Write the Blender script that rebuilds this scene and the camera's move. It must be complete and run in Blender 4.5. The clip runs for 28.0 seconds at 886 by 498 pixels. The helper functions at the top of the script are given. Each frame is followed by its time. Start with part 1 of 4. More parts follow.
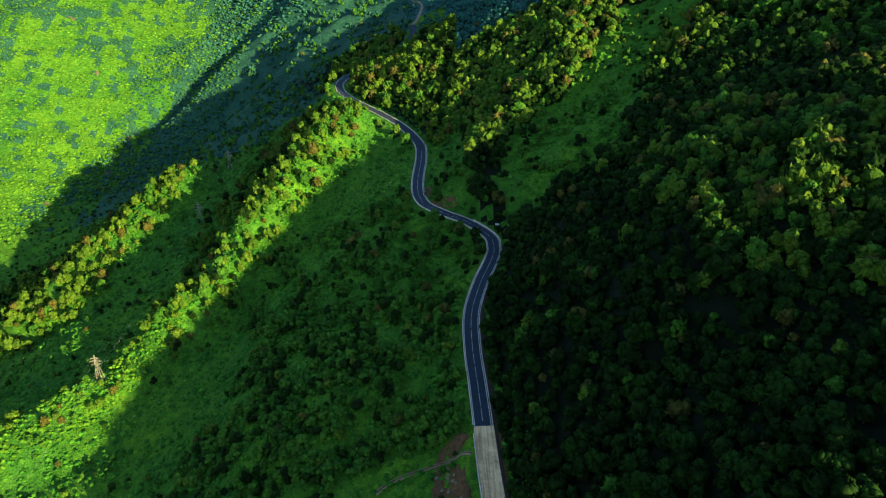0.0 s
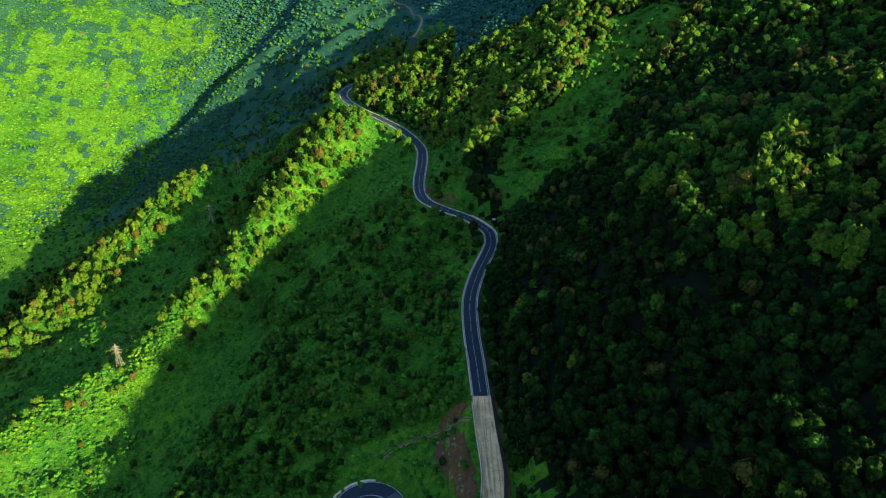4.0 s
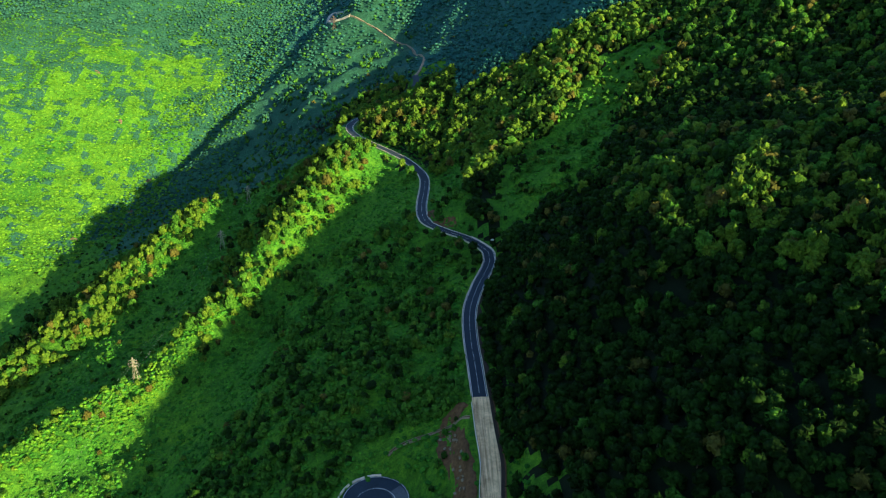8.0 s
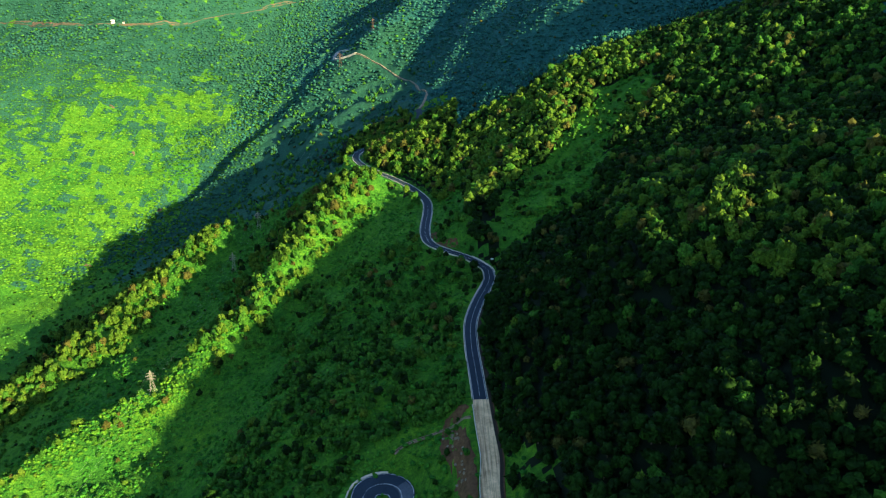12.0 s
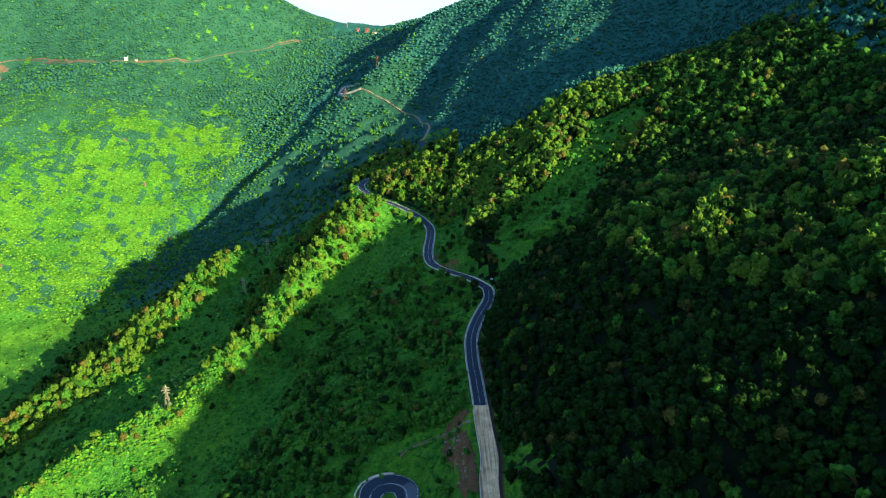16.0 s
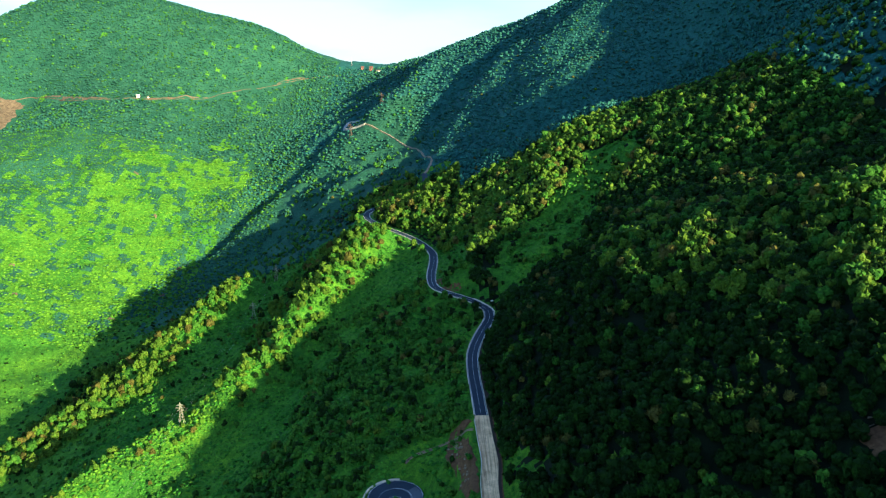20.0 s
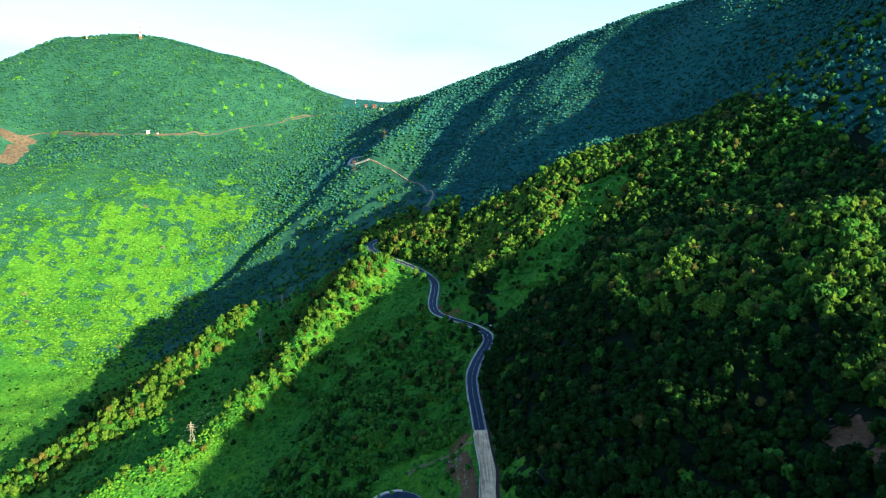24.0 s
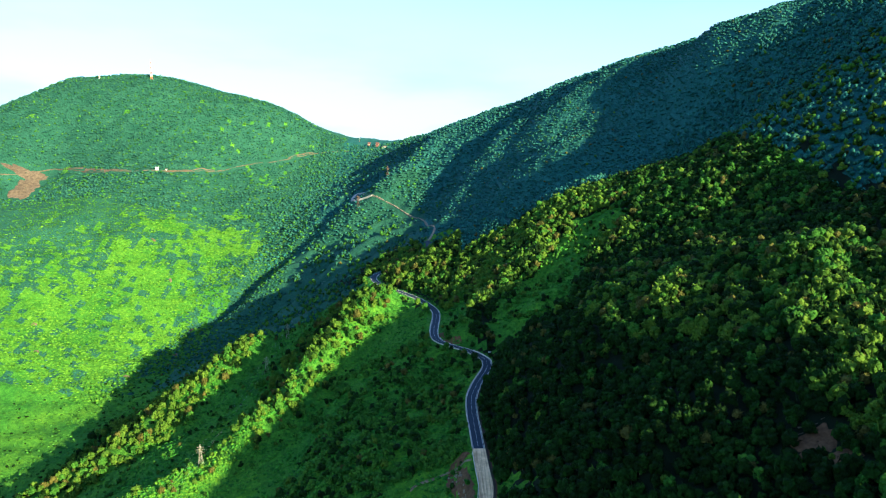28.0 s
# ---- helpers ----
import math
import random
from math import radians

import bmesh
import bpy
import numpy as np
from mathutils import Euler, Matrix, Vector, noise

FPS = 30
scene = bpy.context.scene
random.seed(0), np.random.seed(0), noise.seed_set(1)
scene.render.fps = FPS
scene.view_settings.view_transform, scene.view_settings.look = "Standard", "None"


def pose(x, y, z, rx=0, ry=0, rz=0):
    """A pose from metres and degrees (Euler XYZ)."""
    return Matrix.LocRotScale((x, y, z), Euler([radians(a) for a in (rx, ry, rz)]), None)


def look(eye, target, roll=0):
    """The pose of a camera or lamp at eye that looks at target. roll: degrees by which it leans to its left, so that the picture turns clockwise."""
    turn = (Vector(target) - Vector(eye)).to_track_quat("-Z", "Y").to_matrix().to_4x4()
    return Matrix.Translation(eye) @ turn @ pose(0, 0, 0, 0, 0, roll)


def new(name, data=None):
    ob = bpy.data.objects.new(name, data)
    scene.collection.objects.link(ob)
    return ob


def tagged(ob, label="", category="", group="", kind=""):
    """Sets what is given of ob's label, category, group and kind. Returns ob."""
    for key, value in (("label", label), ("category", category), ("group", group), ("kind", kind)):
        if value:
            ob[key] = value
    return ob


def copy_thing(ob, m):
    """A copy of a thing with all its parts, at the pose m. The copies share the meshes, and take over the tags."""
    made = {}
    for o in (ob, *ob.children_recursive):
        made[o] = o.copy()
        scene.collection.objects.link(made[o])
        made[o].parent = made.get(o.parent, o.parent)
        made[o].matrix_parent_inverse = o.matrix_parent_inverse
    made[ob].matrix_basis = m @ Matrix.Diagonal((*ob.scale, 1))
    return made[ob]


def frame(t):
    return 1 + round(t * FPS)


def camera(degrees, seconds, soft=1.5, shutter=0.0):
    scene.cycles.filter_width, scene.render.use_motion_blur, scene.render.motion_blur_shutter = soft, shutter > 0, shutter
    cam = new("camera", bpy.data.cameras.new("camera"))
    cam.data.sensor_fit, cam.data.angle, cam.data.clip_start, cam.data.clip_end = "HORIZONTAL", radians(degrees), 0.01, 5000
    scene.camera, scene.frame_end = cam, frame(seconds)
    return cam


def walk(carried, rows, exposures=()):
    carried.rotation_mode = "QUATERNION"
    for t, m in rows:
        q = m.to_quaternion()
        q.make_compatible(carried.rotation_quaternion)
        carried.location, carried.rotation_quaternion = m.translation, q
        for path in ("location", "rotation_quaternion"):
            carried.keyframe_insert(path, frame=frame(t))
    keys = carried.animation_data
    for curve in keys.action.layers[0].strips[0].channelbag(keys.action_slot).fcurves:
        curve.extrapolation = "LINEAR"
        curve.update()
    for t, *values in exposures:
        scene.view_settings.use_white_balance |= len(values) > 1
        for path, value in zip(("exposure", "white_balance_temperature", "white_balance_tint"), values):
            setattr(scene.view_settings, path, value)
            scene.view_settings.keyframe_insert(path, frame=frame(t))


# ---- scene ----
cam = camera(67.64, 28.0, soft=1.25)
PATH = [
    (0, (-20.17, -224.49, 206.60), (-18.86, -135.97, 160.10), -0.32),
    (0.5, (-20.28, -228.42, 206.63), (-18.95, -139.93, 160.08), -0.36),
    (1, (-20.38, -232.34, 206.65), (-19.05, -143.87, 160.07), -0.41),
    (1.5, (-20.48, -236.26, 206.66), (-19.14, -147.74, 160.15), -0.44),
    (2, (-20.58, -240.17, 206.66), (-19.24, -151.59, 160.27), -0.47),
    (2.5, (-20.69, -244.06, 206.65), (-19.34, -155.40, 160.43), -0.49),
    (3, (-20.80, -247.96, 206.63), (-19.45, -159.06, 160.85), -0.50),
    (3.5, (-20.92, -251.84, 206.59), (-19.56, -162.64, 161.41), -0.51),
    (5.5, (-21.43, -267.35, 206.31), (-20.04, -176.84, 163.81), -0.50),
    (6, (-21.57, -271.23, 206.22), (-20.18, -180.42, 164.36), -0.50),
    (7, (-21.87, -278.98, 206.03), (-20.48, -187.60, 165.44), -0.50),
    (8, (-22.17, -286.74, 205.82), (-20.80, -194.77, 166.57), -0.49),
    (9, (-22.49, -294.50, 205.61), (-21.16, -202.00, 167.63), -0.48),
    (10, (-22.82, -302.26, 205.40), (-21.55, -209.30, 168.57), -0.49),
    (11, (-23.16, -310.02, 205.19), (-21.93, -216.57, 169.62), -0.50),
    (12, (-23.51, -317.77, 204.97), (-22.29, -223.84, 170.70), -0.50),
    (12.5, (-23.68, -321.65, 204.85), (-22.46, -227.50, 171.16), -0.50),
    (14.5, (-24.35, -337.12, 204.35), (-23.21, -242.13, 173.13), -0.48),
    (15, (-24.50, -340.98, 204.21), (-23.38, -245.77, 173.66), -0.48),
    (16, (-24.80, -348.69, 203.92), (-23.70, -253.09, 174.60), -0.48),
    (17, (-25.07, -356.39, 203.63), (-24.02, -260.41, 175.57), -0.51),
    (18, (-25.34, -364.07, 203.34), (-24.36, -267.72, 176.58), -0.56),
    (19, (-25.59, -371.75, 203.06), (-24.69, -275.06, 177.58), -0.60),
    (20, (-25.84, -379.43, 202.78), (-24.95, -282.42, 178.56), -0.60),
    (21, (-26.09, -387.13, 202.51), (-25.19, -289.78, 179.63), -0.57),
    (21.5, (-26.21, -390.98, 202.37), (-25.33, -293.49, 180.12), -0.54),
    (23.5, (-26.70, -406.40, 201.79), (-25.84, -308.33, 182.25), -0.42),
    (24, (-26.81, -410.24, 201.63), (-25.94, -312.05, 182.75), -0.39),
    (24.5, (-26.91, -414.08, 201.47), (-26.02, -315.76, 183.24), -0.36),
    (25, (-27.00, -417.91, 201.29), (-26.10, -319.47, 183.71), -0.33),
    (25.5, (-27.08, -421.72, 201.10), (-26.17, -323.17, 184.18), -0.30),
    (26, (-27.14, -425.52, 200.90), (-26.25, -326.85, 184.67), -0.27),
    (26.5, (-27.19, -429.30, 200.68), (-26.32, -330.51, 185.17), -0.24),
    (27, (-27.21, -433.06, 200.44), (-26.39, -334.17, 185.65), -0.21),
    (27.5, (-27.22, -436.81, 200.18), (-26.43, -337.81, 186.09), -0.20),
    (28, (-27.20, -440.55, 199.90), (-26.44, -341.44, 186.59), -0.20),
]

walk(cam, [(t, look(eye, target, roll)) for t, eye, target, roll in PATH],
     [(0, 1.84, 6500, 10), (9, 1.95, 6200, 10), (18, 2.08, 5750, 12), (28, 2.16, 5450, 13)])

# ---------------------------------------------------------------- world and sun
SUN_AZ, SUN_EL = radians(138), radians(15.5)
SUN_TO = Vector((math.sin(SUN_AZ) * math.cos(SUN_EL), math.cos(SUN_AZ) * math.cos(SUN_EL), math.sin(SUN_EL)))
world = bpy.data.worlds.new("world")
scene.world = world
world.use_nodes = True
wn = world.node_tree.nodes
sky = wn.new("ShaderNodeTexSky")
sky.sky_type, sky.sun_disc = "NISHITA", False
sky.sun_elevation = math.asin(SUN_TO.z)
sky.sun_rotation = math.atan2(SUN_TO.x, SUN_TO.y)
sky.air_density, sky.dust_density, sky.ozone_density = 1.2, 0.6, 3.0
# bright haze low over the horizon, thin cloud above it
wl = world.node_tree.links
wc, wsep, wmap, wt = (wn.new(k) for k in ("ShaderNodeTexCoord", "ShaderNodeSeparateXYZ", "ShaderNodeMapping", "ShaderNodeTexNoise"))
wlow, wcloud, wadd, wm = (wn.new(k) for k in ("ShaderNodeMapRange", "ShaderNodeMapRange", "ShaderNodeMath", "ShaderNodeMix"))
wmap.inputs["Scale"].default_value = (1.6, 1.6, 6.0)
wt.inputs["Scale"].default_value, wt.inputs["Detail"].default_value = 2.0, 6.0
for node, a, b, c, d in ((wlow, 0.0, 0.34, 0.92, 0.0), (wcloud, 0.45, 0.75, -0.12, 0.35)):
    for key, value in zip(("From Min", "From Max", "To Min", "To Max"), (a, b, c, d)):
        node.inputs[key].default_value = value
wadd.use_clamp = True
wm.data_type = "RGBA"
wm.inputs[7].default_value = (2.2, 2.95, 3.3, 1)
wl.new(wc.outputs["Generated"], wmap.inputs["Vector"])
wl.new(wc.outputs["Generated"], wsep.inputs["Vector"])
wl.new(wmap.outputs["Vector"], wt.inputs["Vector"])
wl.new(wsep.outputs["Z"], wlow.inputs["Value"])
wl.new(wt.outputs["Fac"], wcloud.inputs["Value"])
wl.new(wlow.outputs["Result"], wadd.inputs[0])
wl.new(wcloud.outputs["Result"], wadd.inputs[1])
wl.new(wadd.outputs["Value"], wm.inputs[0])
blue = wn.new("ShaderNodeMix")
blue.data_type, blue.blend_type = "RGBA", "MULTIPLY"
blue.inputs[0].default_value, blue.inputs[7].default_value = 1.0, (1.0, 1.06, 1.12, 1)
wl.new(sky.outputs["Color"], blue.inputs[6])
wl.new(blue.outputs[2], wm.inputs[6])
wl.new(wm.outputs[2], wn["Background"].inputs["Color"])
wn["Background"].inputs["Strength"].default_value = 0.080
sun_data = bpy.data.lights.new("sun", "SUN")
sun_data.energy, sun_data.angle, sun_data.color = 4.9, radians(0.53), (1.0, 0.87, 0.42)
sun = new("sun", sun_data)
sun.matrix_world = look((0, 0, 900), Vector((0, 0, 900)) - SUN_TO)

# ---------------------------------------------------------------- materials
def nodes_of(name):
    m = bpy.data.materials.new(name)
    m.use_nodes = True
    nt = m.node_tree
    return m, nt, nt.nodes["Principled BSDF"]


def noise_node(nt, scale, detail=4.0, rough=0.55, coord="Object"):
    tc = nt.nodes.new("ShaderNodeTexCoord")
    n = nt.nodes.new("ShaderNodeTexNoise")
    n.inputs["Scale"].default_value = scale
    n.inputs["Detail"].default_value = detail
    n.inputs["Roughness"].default_value = rough
    nt.links.new(tc.outputs[coord], n.inputs["Vector"])
    return n


def ramp(nt, src, stops):
    r = nt.nodes.new("ShaderNodeValToRGB")
    el = r.color_ramp.elements
    while len(el) < len(stops):
        el.new(0.5)
    for e, (p, c) in zip(el, stops):
        e.position, e.color = p, (*c, 1)
    nt.links.new(src, r.inputs["Fac"])
    return r


def mix(nt, fac, a, b, mode="MIX"):
    n = nt.nodes.new("ShaderNodeMix")
    n.data_type, n.blend_type = "RGBA", mode
    for sock, v in ((n.inputs[0], fac), (n.inputs[6], a), (n.inputs[7], b)):
        if isinstance(v, (int, float)):
            sock.default_value = v
        elif isinstance(v, tuple):
            sock.default_value = (*v, 1)
        else:
            nt.links.new(v, sock)
    return n.outputs[2]


def bump(nt, bsdf, height, strength, distance):
    b = nt.nodes.new("ShaderNodeBump")
    b.inputs["Strength"].default_value = strength
    b.inputs["Distance"].default_value = distance
    nt.links.new(height, b.inputs["Height"])
    nt.links.new(b.outputs["Normal"], bsdf.inputs["Normal"])


def foliage(name, dark, mid, light, grain=1.1):
    """Leaves: the clump's own hue, leaf grain and a broad drift of tone."""
    m, nt, b = nodes_of(name)
    geo = nt.nodes.new("ShaderNodeNewGeometry")
    tone = ramp(nt, geo.outputs["Random Per Island"], [(0.0, dark), (0.55, mid), (1.0, light)])
    fine = noise_node(nt, grain, 5, 0.7)
    speck = ramp(nt, fine.outputs["Fac"], [(0.3, (0.36, 0.36, 0.36)), (0.7, (1.55, 1.55, 1.55))])
    broad = noise_node(nt, 0.035, 3)
    drift = ramp(nt, broad.outputs["Fac"], [(0.3, (0.7, 0.8, 0.7)), (0.7, (1.25, 1.15, 1.0))])
    c = mix(nt, 1.0, tone.outputs["Color"], speck.outputs["Color"], "MULTIPLY")
    c = mix(nt, 1.0, c, drift.outputs["Color"], "MULTIPLY")
    nt.links.new(c, b.inputs["Base Color"])
    b.inputs["Roughness"].default_value = 0.75
    b.inputs["Specular IOR Level"].default_value = 0.06
    bump(nt, b, fine.outputs["Fac"], 0.9, 0.6)
    return m


def plain(name, color, rough=0.8, metal=0.0, vary=0.3, scale=2.0, relief=0.02, gloss=0.15):
    m, nt, b = nodes_of(name)
    n = noise_node(nt, scale, 6, 0.65)
    n2 = noise_node(nt, scale * 0.12, 3)
    r = ramp(nt, n.outputs["Fac"], [(0.25, tuple(v * (1 - vary) for v in color)), (0.75, tuple(min(1, v * (1 + vary)) for v in color))])
    r2 = ramp(nt, n2.outputs["Fac"], [(0.3, (0.8, 0.8, 0.8)), (0.7, (1.15, 1.15, 1.15))])
    nt.links.new(mix(nt, 1.0, r.outputs["Color"], r2.outputs["Color"], "MULTIPLY"), b.inputs["Base Color"])
    b.inputs["Roughness"].default_value = rough
    b.inputs["Metallic"].default_value = metal
    b.inputs["Specular IOR Level"].default_value = gloss
    if relief:
        bump(nt, b, n.outputs["Fac"], 0.6, relief)
    return m


# these two leaf colours are darkened to carry the right slope's shade
M_LEAF_SHADE_DARK = foliage("shade_dark_leaves", (0.0032, 0.0120, 0.0014), (0.0056, 0.0185, 0.0021), (0.0100, 0.029, 0.0033))
M_LEAF_SHADE = foliage("shade_deep_green_leaves", (0.0064, 0.0225, 0.0026), (0.0100, 0.033, 0.0035), (0.0160, 0.047, 0.005))
M_LEAF_MID = foliage("green_leaves", (0.020, 0.072, 0.009), (0.033, 0.100, 0.011), (0.050, 0.130, 0.014))
# yellow-green leaves, massed where sun falls so their tone adds to it
M_LEAF_SUN_YELLOW = foliage("sunlit_yellow_green_leaves", (0.034, 0.078, 0.008), (0.054, 0.106, 0.010), (0.084, 0.134, 0.013))
M_LEAF_RUST = foliage("rust_leaves", (0.044, 0.046, 0.011), (0.062, 0.060, 0.013), (0.084, 0.078, 0.017))
# far foliage: distance haze is put into these bluish leaf colours
M_LEAF_HAZE = foliage("hazed_blue_green_leaves", (0.014, 0.074, 0.074), (0.021, 0.095, 0.090), (0.030, 0.116, 0.102), 0.5)
M_LEAF_HILL_HAZE = foliage("hazed_hill_leaves", (0.014, 0.061, 0.054), (0.020, 0.077, 0.064), (0.027, 0.094, 0.069), 0.5)
M_THICKET = foliage("thicket_leaves", (0.026, 0.096, 0.017), (0.040, 0.130, 0.020), (0.058, 0.168, 0.022), 0.7)
M_SCRUB = foliage("scrub_leaves", (0.018, 0.092, 0.012), (0.037, 0.150, 0.016), (0.070, 0.225, 0.020), 1.6)
M_GRASS = foliage("tall_grass", (0.052, 0.138, 0.012), (0.074, 0.180, 0.013), (0.100, 0.222, 0.015), 0.9)
M_BARK = plain("bark", (0.11, 0.085, 0.06), 0.9, 0, 0.35, 4.0)


def ground_material():
    m, nt, b = nodes_of("scrub_ground")
    a = noise_node(nt, 0.9, 6, 0.7)
    c = noise_node(nt, 0.06, 4, 0.6)
    d = noise_node(nt, 0.012, 4, 0.55)
    fine = ramp(nt, a.outputs["Fac"], [(0.25, (0.012, 0.060, 0.012)), (0.5, (0.052, 0.164, 0.013)), (0.75, (0.108, 0.258, 0.017))])
    tuft = noise_node(nt, 0.22, 3, 0.6)
    tufts = ramp(nt, tuft.outputs["Fac"], [(0.40, (0.68, 0.75, 0.8)), (0.54, (1.0, 1.0, 1.0)), (0.7, (1.3, 1.2, 1.0))])
    patch = ramp(nt, c.outputs["Fac"], [(0.32, (0.7, 0.8, 0.85)), (0.55, (1.0, 1.0, 1.0)), (0.72, (1.35, 1.15, 0.9))])
    broad = ramp(nt, d.outputs["Fac"], [(0.35, (0.7, 0.85, 0.95)), (0.65, (1.45, 1.2, 0.85))])
    col = mix(nt, 1.0, fine.outputs["Color"], patch.outputs["Color"], "MULTIPLY")
    col = mix(nt, 1.0, col, broad.outputs["Color"], "MULTIPLY")
    col = mix(nt, 1.0, col, tufts.outputs["Color"], "MULTIPLY")
    nt.links.new(col, b.inputs["Base Color"])
    b.inputs["Roughness"].default_value = 0.85
    b.inputs["Specular IOR Level"].default_value = 0.1
    bump(nt, b, a.outputs["Fac"], 1.0, 1.2)
    return m


M_GROUND = ground_material()
# far ground, its base colour blued to carry the haze
M_WOODLAND_HAZE = foliage("hazed_wooded_ground", (0.013, 0.066, 0.068), (0.018, 0.080, 0.080), (0.024, 0.094, 0.088), 0.35)
M_HILLSIDE_HAZE = foliage("hazed_grassy_ground", (0.014, 0.061, 0.044), (0.020, 0.075, 0.052), (0.026, 0.090, 0.057), 0.35)
# forest floor with the shade between the trees put into its colour
M_FLOOR_SHADE = plain("shaded_forest_floor", (0.0035, 0.0085, 0.0022), 0.95, 0, 0.5, 0.8, 0.3)
M_ASPHALT = plain("asphalt", (0.013, 0.024, 0.038), 0.8, 0, 0.3, 1.2, 0.01, 0.3)
M_CONCRETE = plain("road_concrete", (0.33, 0.31, 0.28), 0.85, 0, 0.18, 0.9, 0.01)
M_KERB = plain("parapet_concrete", (0.62, 0.54, 0.41), 0.85, 0, 0.2, 1.5, 0.02)
M_PAINT = plain("white_line_paint", (0.62, 0.60, 0.56), 0.7, 0, 0.15, 3.0, 0)
M_STEEL = plain("galvanised_steel", (0.29, 0.26, 0.20), 0.6, 0.2, 0.15, 1.0, 0)

# ---------------------------------------------------------------- the lie of the land
# landforms as (x, y, height) of their turning points
NEAR_SLOPE = [(31, -23, 17), (56, -43, 34), (83, -19, 50), (85, 18, 63), (42, 7, 30), (110, -40, 71), (97, -139, 58),
              (135, -156, 73), (161, -53, 96), (127, 20, 84), (86, -120, 60), (60, 120, 40), (75, 190, 58)]
UPPER_SLOPE = [(115, 258, 94), (155, 255, 114), (216, 210, 136), (258, 180, 146), (317, 313, 212), (397, 392, 264),
               (223, 405, 177), (173, 476, 168), (188, 708, 214), (353, 669, 252), (408, 671, 345)]
SKYLINE = [(-215, 2250, 247), (-72, 1750, 273), (15, 1500, 300), (157, 1300, 339), (283, 1200, 381), (390, 1100, 417),
           (482, 1000, 437), (579, 950, 458), (664, 900, 470)]
BOWL = [(-63, 9, -18), (-46, -16, -22), (-195, 71, -76), (-242, 125, -87), (-304, 110, -99), (-403, 225, -139),
        (-300, 326, -73), (-127, 208, -21), (-63, 200, 8), (-231, 320, -43), (-226, 410, -31), (-271, 398, -44), (-95, 375, 34)]
VALLEY = [(-450, -100, -215), (-520, 150, -175), (-495, 400, -150), (-505, 556, -133), (-478, 728, -108), (-420, 950, -10),
          (-350, 1150, 62), (-310, 1500, 150)]
LEFT_HILL = [(-654, 565, -94), (-575, 870, -28), (-564, 1000, 24), (-867, 1082, 108), (-782, 1354, 176), (-592, 1524, 186),
             (-507, 1625, 213), (-1138, 1398, 131), (-557, 1774, 362), (-956, 1770, 463), (-1264, 1770, 446), (-1453, 1770, 375),
             (-771, 1790, 416), (-430, 1900, 311), (-340, 2100, 277)]
FAR_SPURS = [(-400, 1026, -4), (-268, 921, 12), (-407, 778, -82), (-269, 709, -38), (-228, 800, 24), (-288, 1021, 62), (-205, 1060, 118), (-40, 810, 76), (-120, 960, 101), (-60, 640, 62), (-116, 500, 37), (60, 560, 110)]
# land out of view; the right-hand heights are made up to shape shade
BEYOND = [(600, 1500, 300), (300, 1800, 220), (0, 2400, 150), (-200, 2800, 60), (-956, 2300, 330), (-1500, 2300, 250),
          (-1000, 600, 10), (-1000, 150, -60), (-1600, 900, 150), (-300, -350, -170), (0, -300, -60), (-20, -600, -150), (140, -315, 52),
          (300, -300, 112), (225, -215, 103), (182, -182, 98), (150, -194, 85), (235, -80, 117), (310, -50, 147), (440, 80, 233), (600, 0, 290), (490, 330, 320), (800, 450, 498), (700, -400, 270), (1100, 0, 480), (1000, 900, 500),
          (110, 590, 102), (260, 540, 168), (380, 510, 232)]
ROAD = [(0, -140, -14), (0.5, -100, -9.5), (0.7, -67, -6), (2.4, -47, -4), (1.4, -25, -2.1), (0.6, 0, 0), (-0.3, 24, 2.7), (-1.4, 50, 5.7),
        (-0.3, 77, 8.7), (6, 103, 11.7), (15, 129, 14.6), (17, 141, 15.9), (15, 153, 17.5), (1.6, 168, 20.4), (-14, 178, 22.6),
        (-26, 189, 24.2), (-31, 206, 25.2), (-31.5, 231, 26.6), (-29.5, 270, 28.8), (-32, 300, 30.4), (-47, 339, 32.5), (-67, 371, 34.3),
        (-90, 402, 36), (-110, 438, 37), (-117, 467, 38), (-114, 488, 39.5), (-99, 512, 42), (-77, 542, 46.5), (-56, 582, 53), (-44, 632, 59), (-45, 680, 64)]


def spline(pts, step):
    """A smooth line through the points, as an array with one row every step metres."""
    p = np.array(pts, float)
    p = np.vstack([2 * p[0] - p[1], p, 2 * p[-1] - p[-2]])
    out = []
    for i in range(1, len(p) - 2):
        a, b, c, d = p[i - 1:i + 3]
        n = max(2, int(np.linalg.norm(c - b) / step * 2))
        for s in np.arange(n) / n:
            out.append(0.5 * (2 * b + (c - a) * s + (2 * a - 5 * b + 4 * c - d) * s * s + (3 * b - a - 3 * c + d) * s ** 3))
    out.append(p[-2])
    out = np.array(out)
    run = np.r_[0, np.cumsum(np.linalg.norm(np.diff(out, axis=0), axis=1))]
    at = np.arange(0, run[-1], step)
    return np.stack([np.interp(at, run, out[:, k]) for k in range(out.shape[1])], 1)


HAIRPIN = [(-38, -150, -24), (-39.5, -100, -26), (-42, -62, -28.3), (-42, -44, -29), (-44.9, -36.9, -29), (-52, -34, -29), (-59.1, -36.9, -29.2),
           (-62, -44, -29.6), (-63.5, -65, -31.5), (-68, -110, -36), (-70, -150, -40)]
ROAD_LINE = spline(ROAD, 2.0)
HAIR_LINE = spline(HAIRPIN, 1.5)
FORMS = np.array(NEAR_SLOPE + UPPER_SLOPE + SKYLINE + BOWL + VALLEY + LEFT_HILL + FAR_SPURS + BEYOND + [tuple(p) for p in ROAD_LINE[::18]], float)


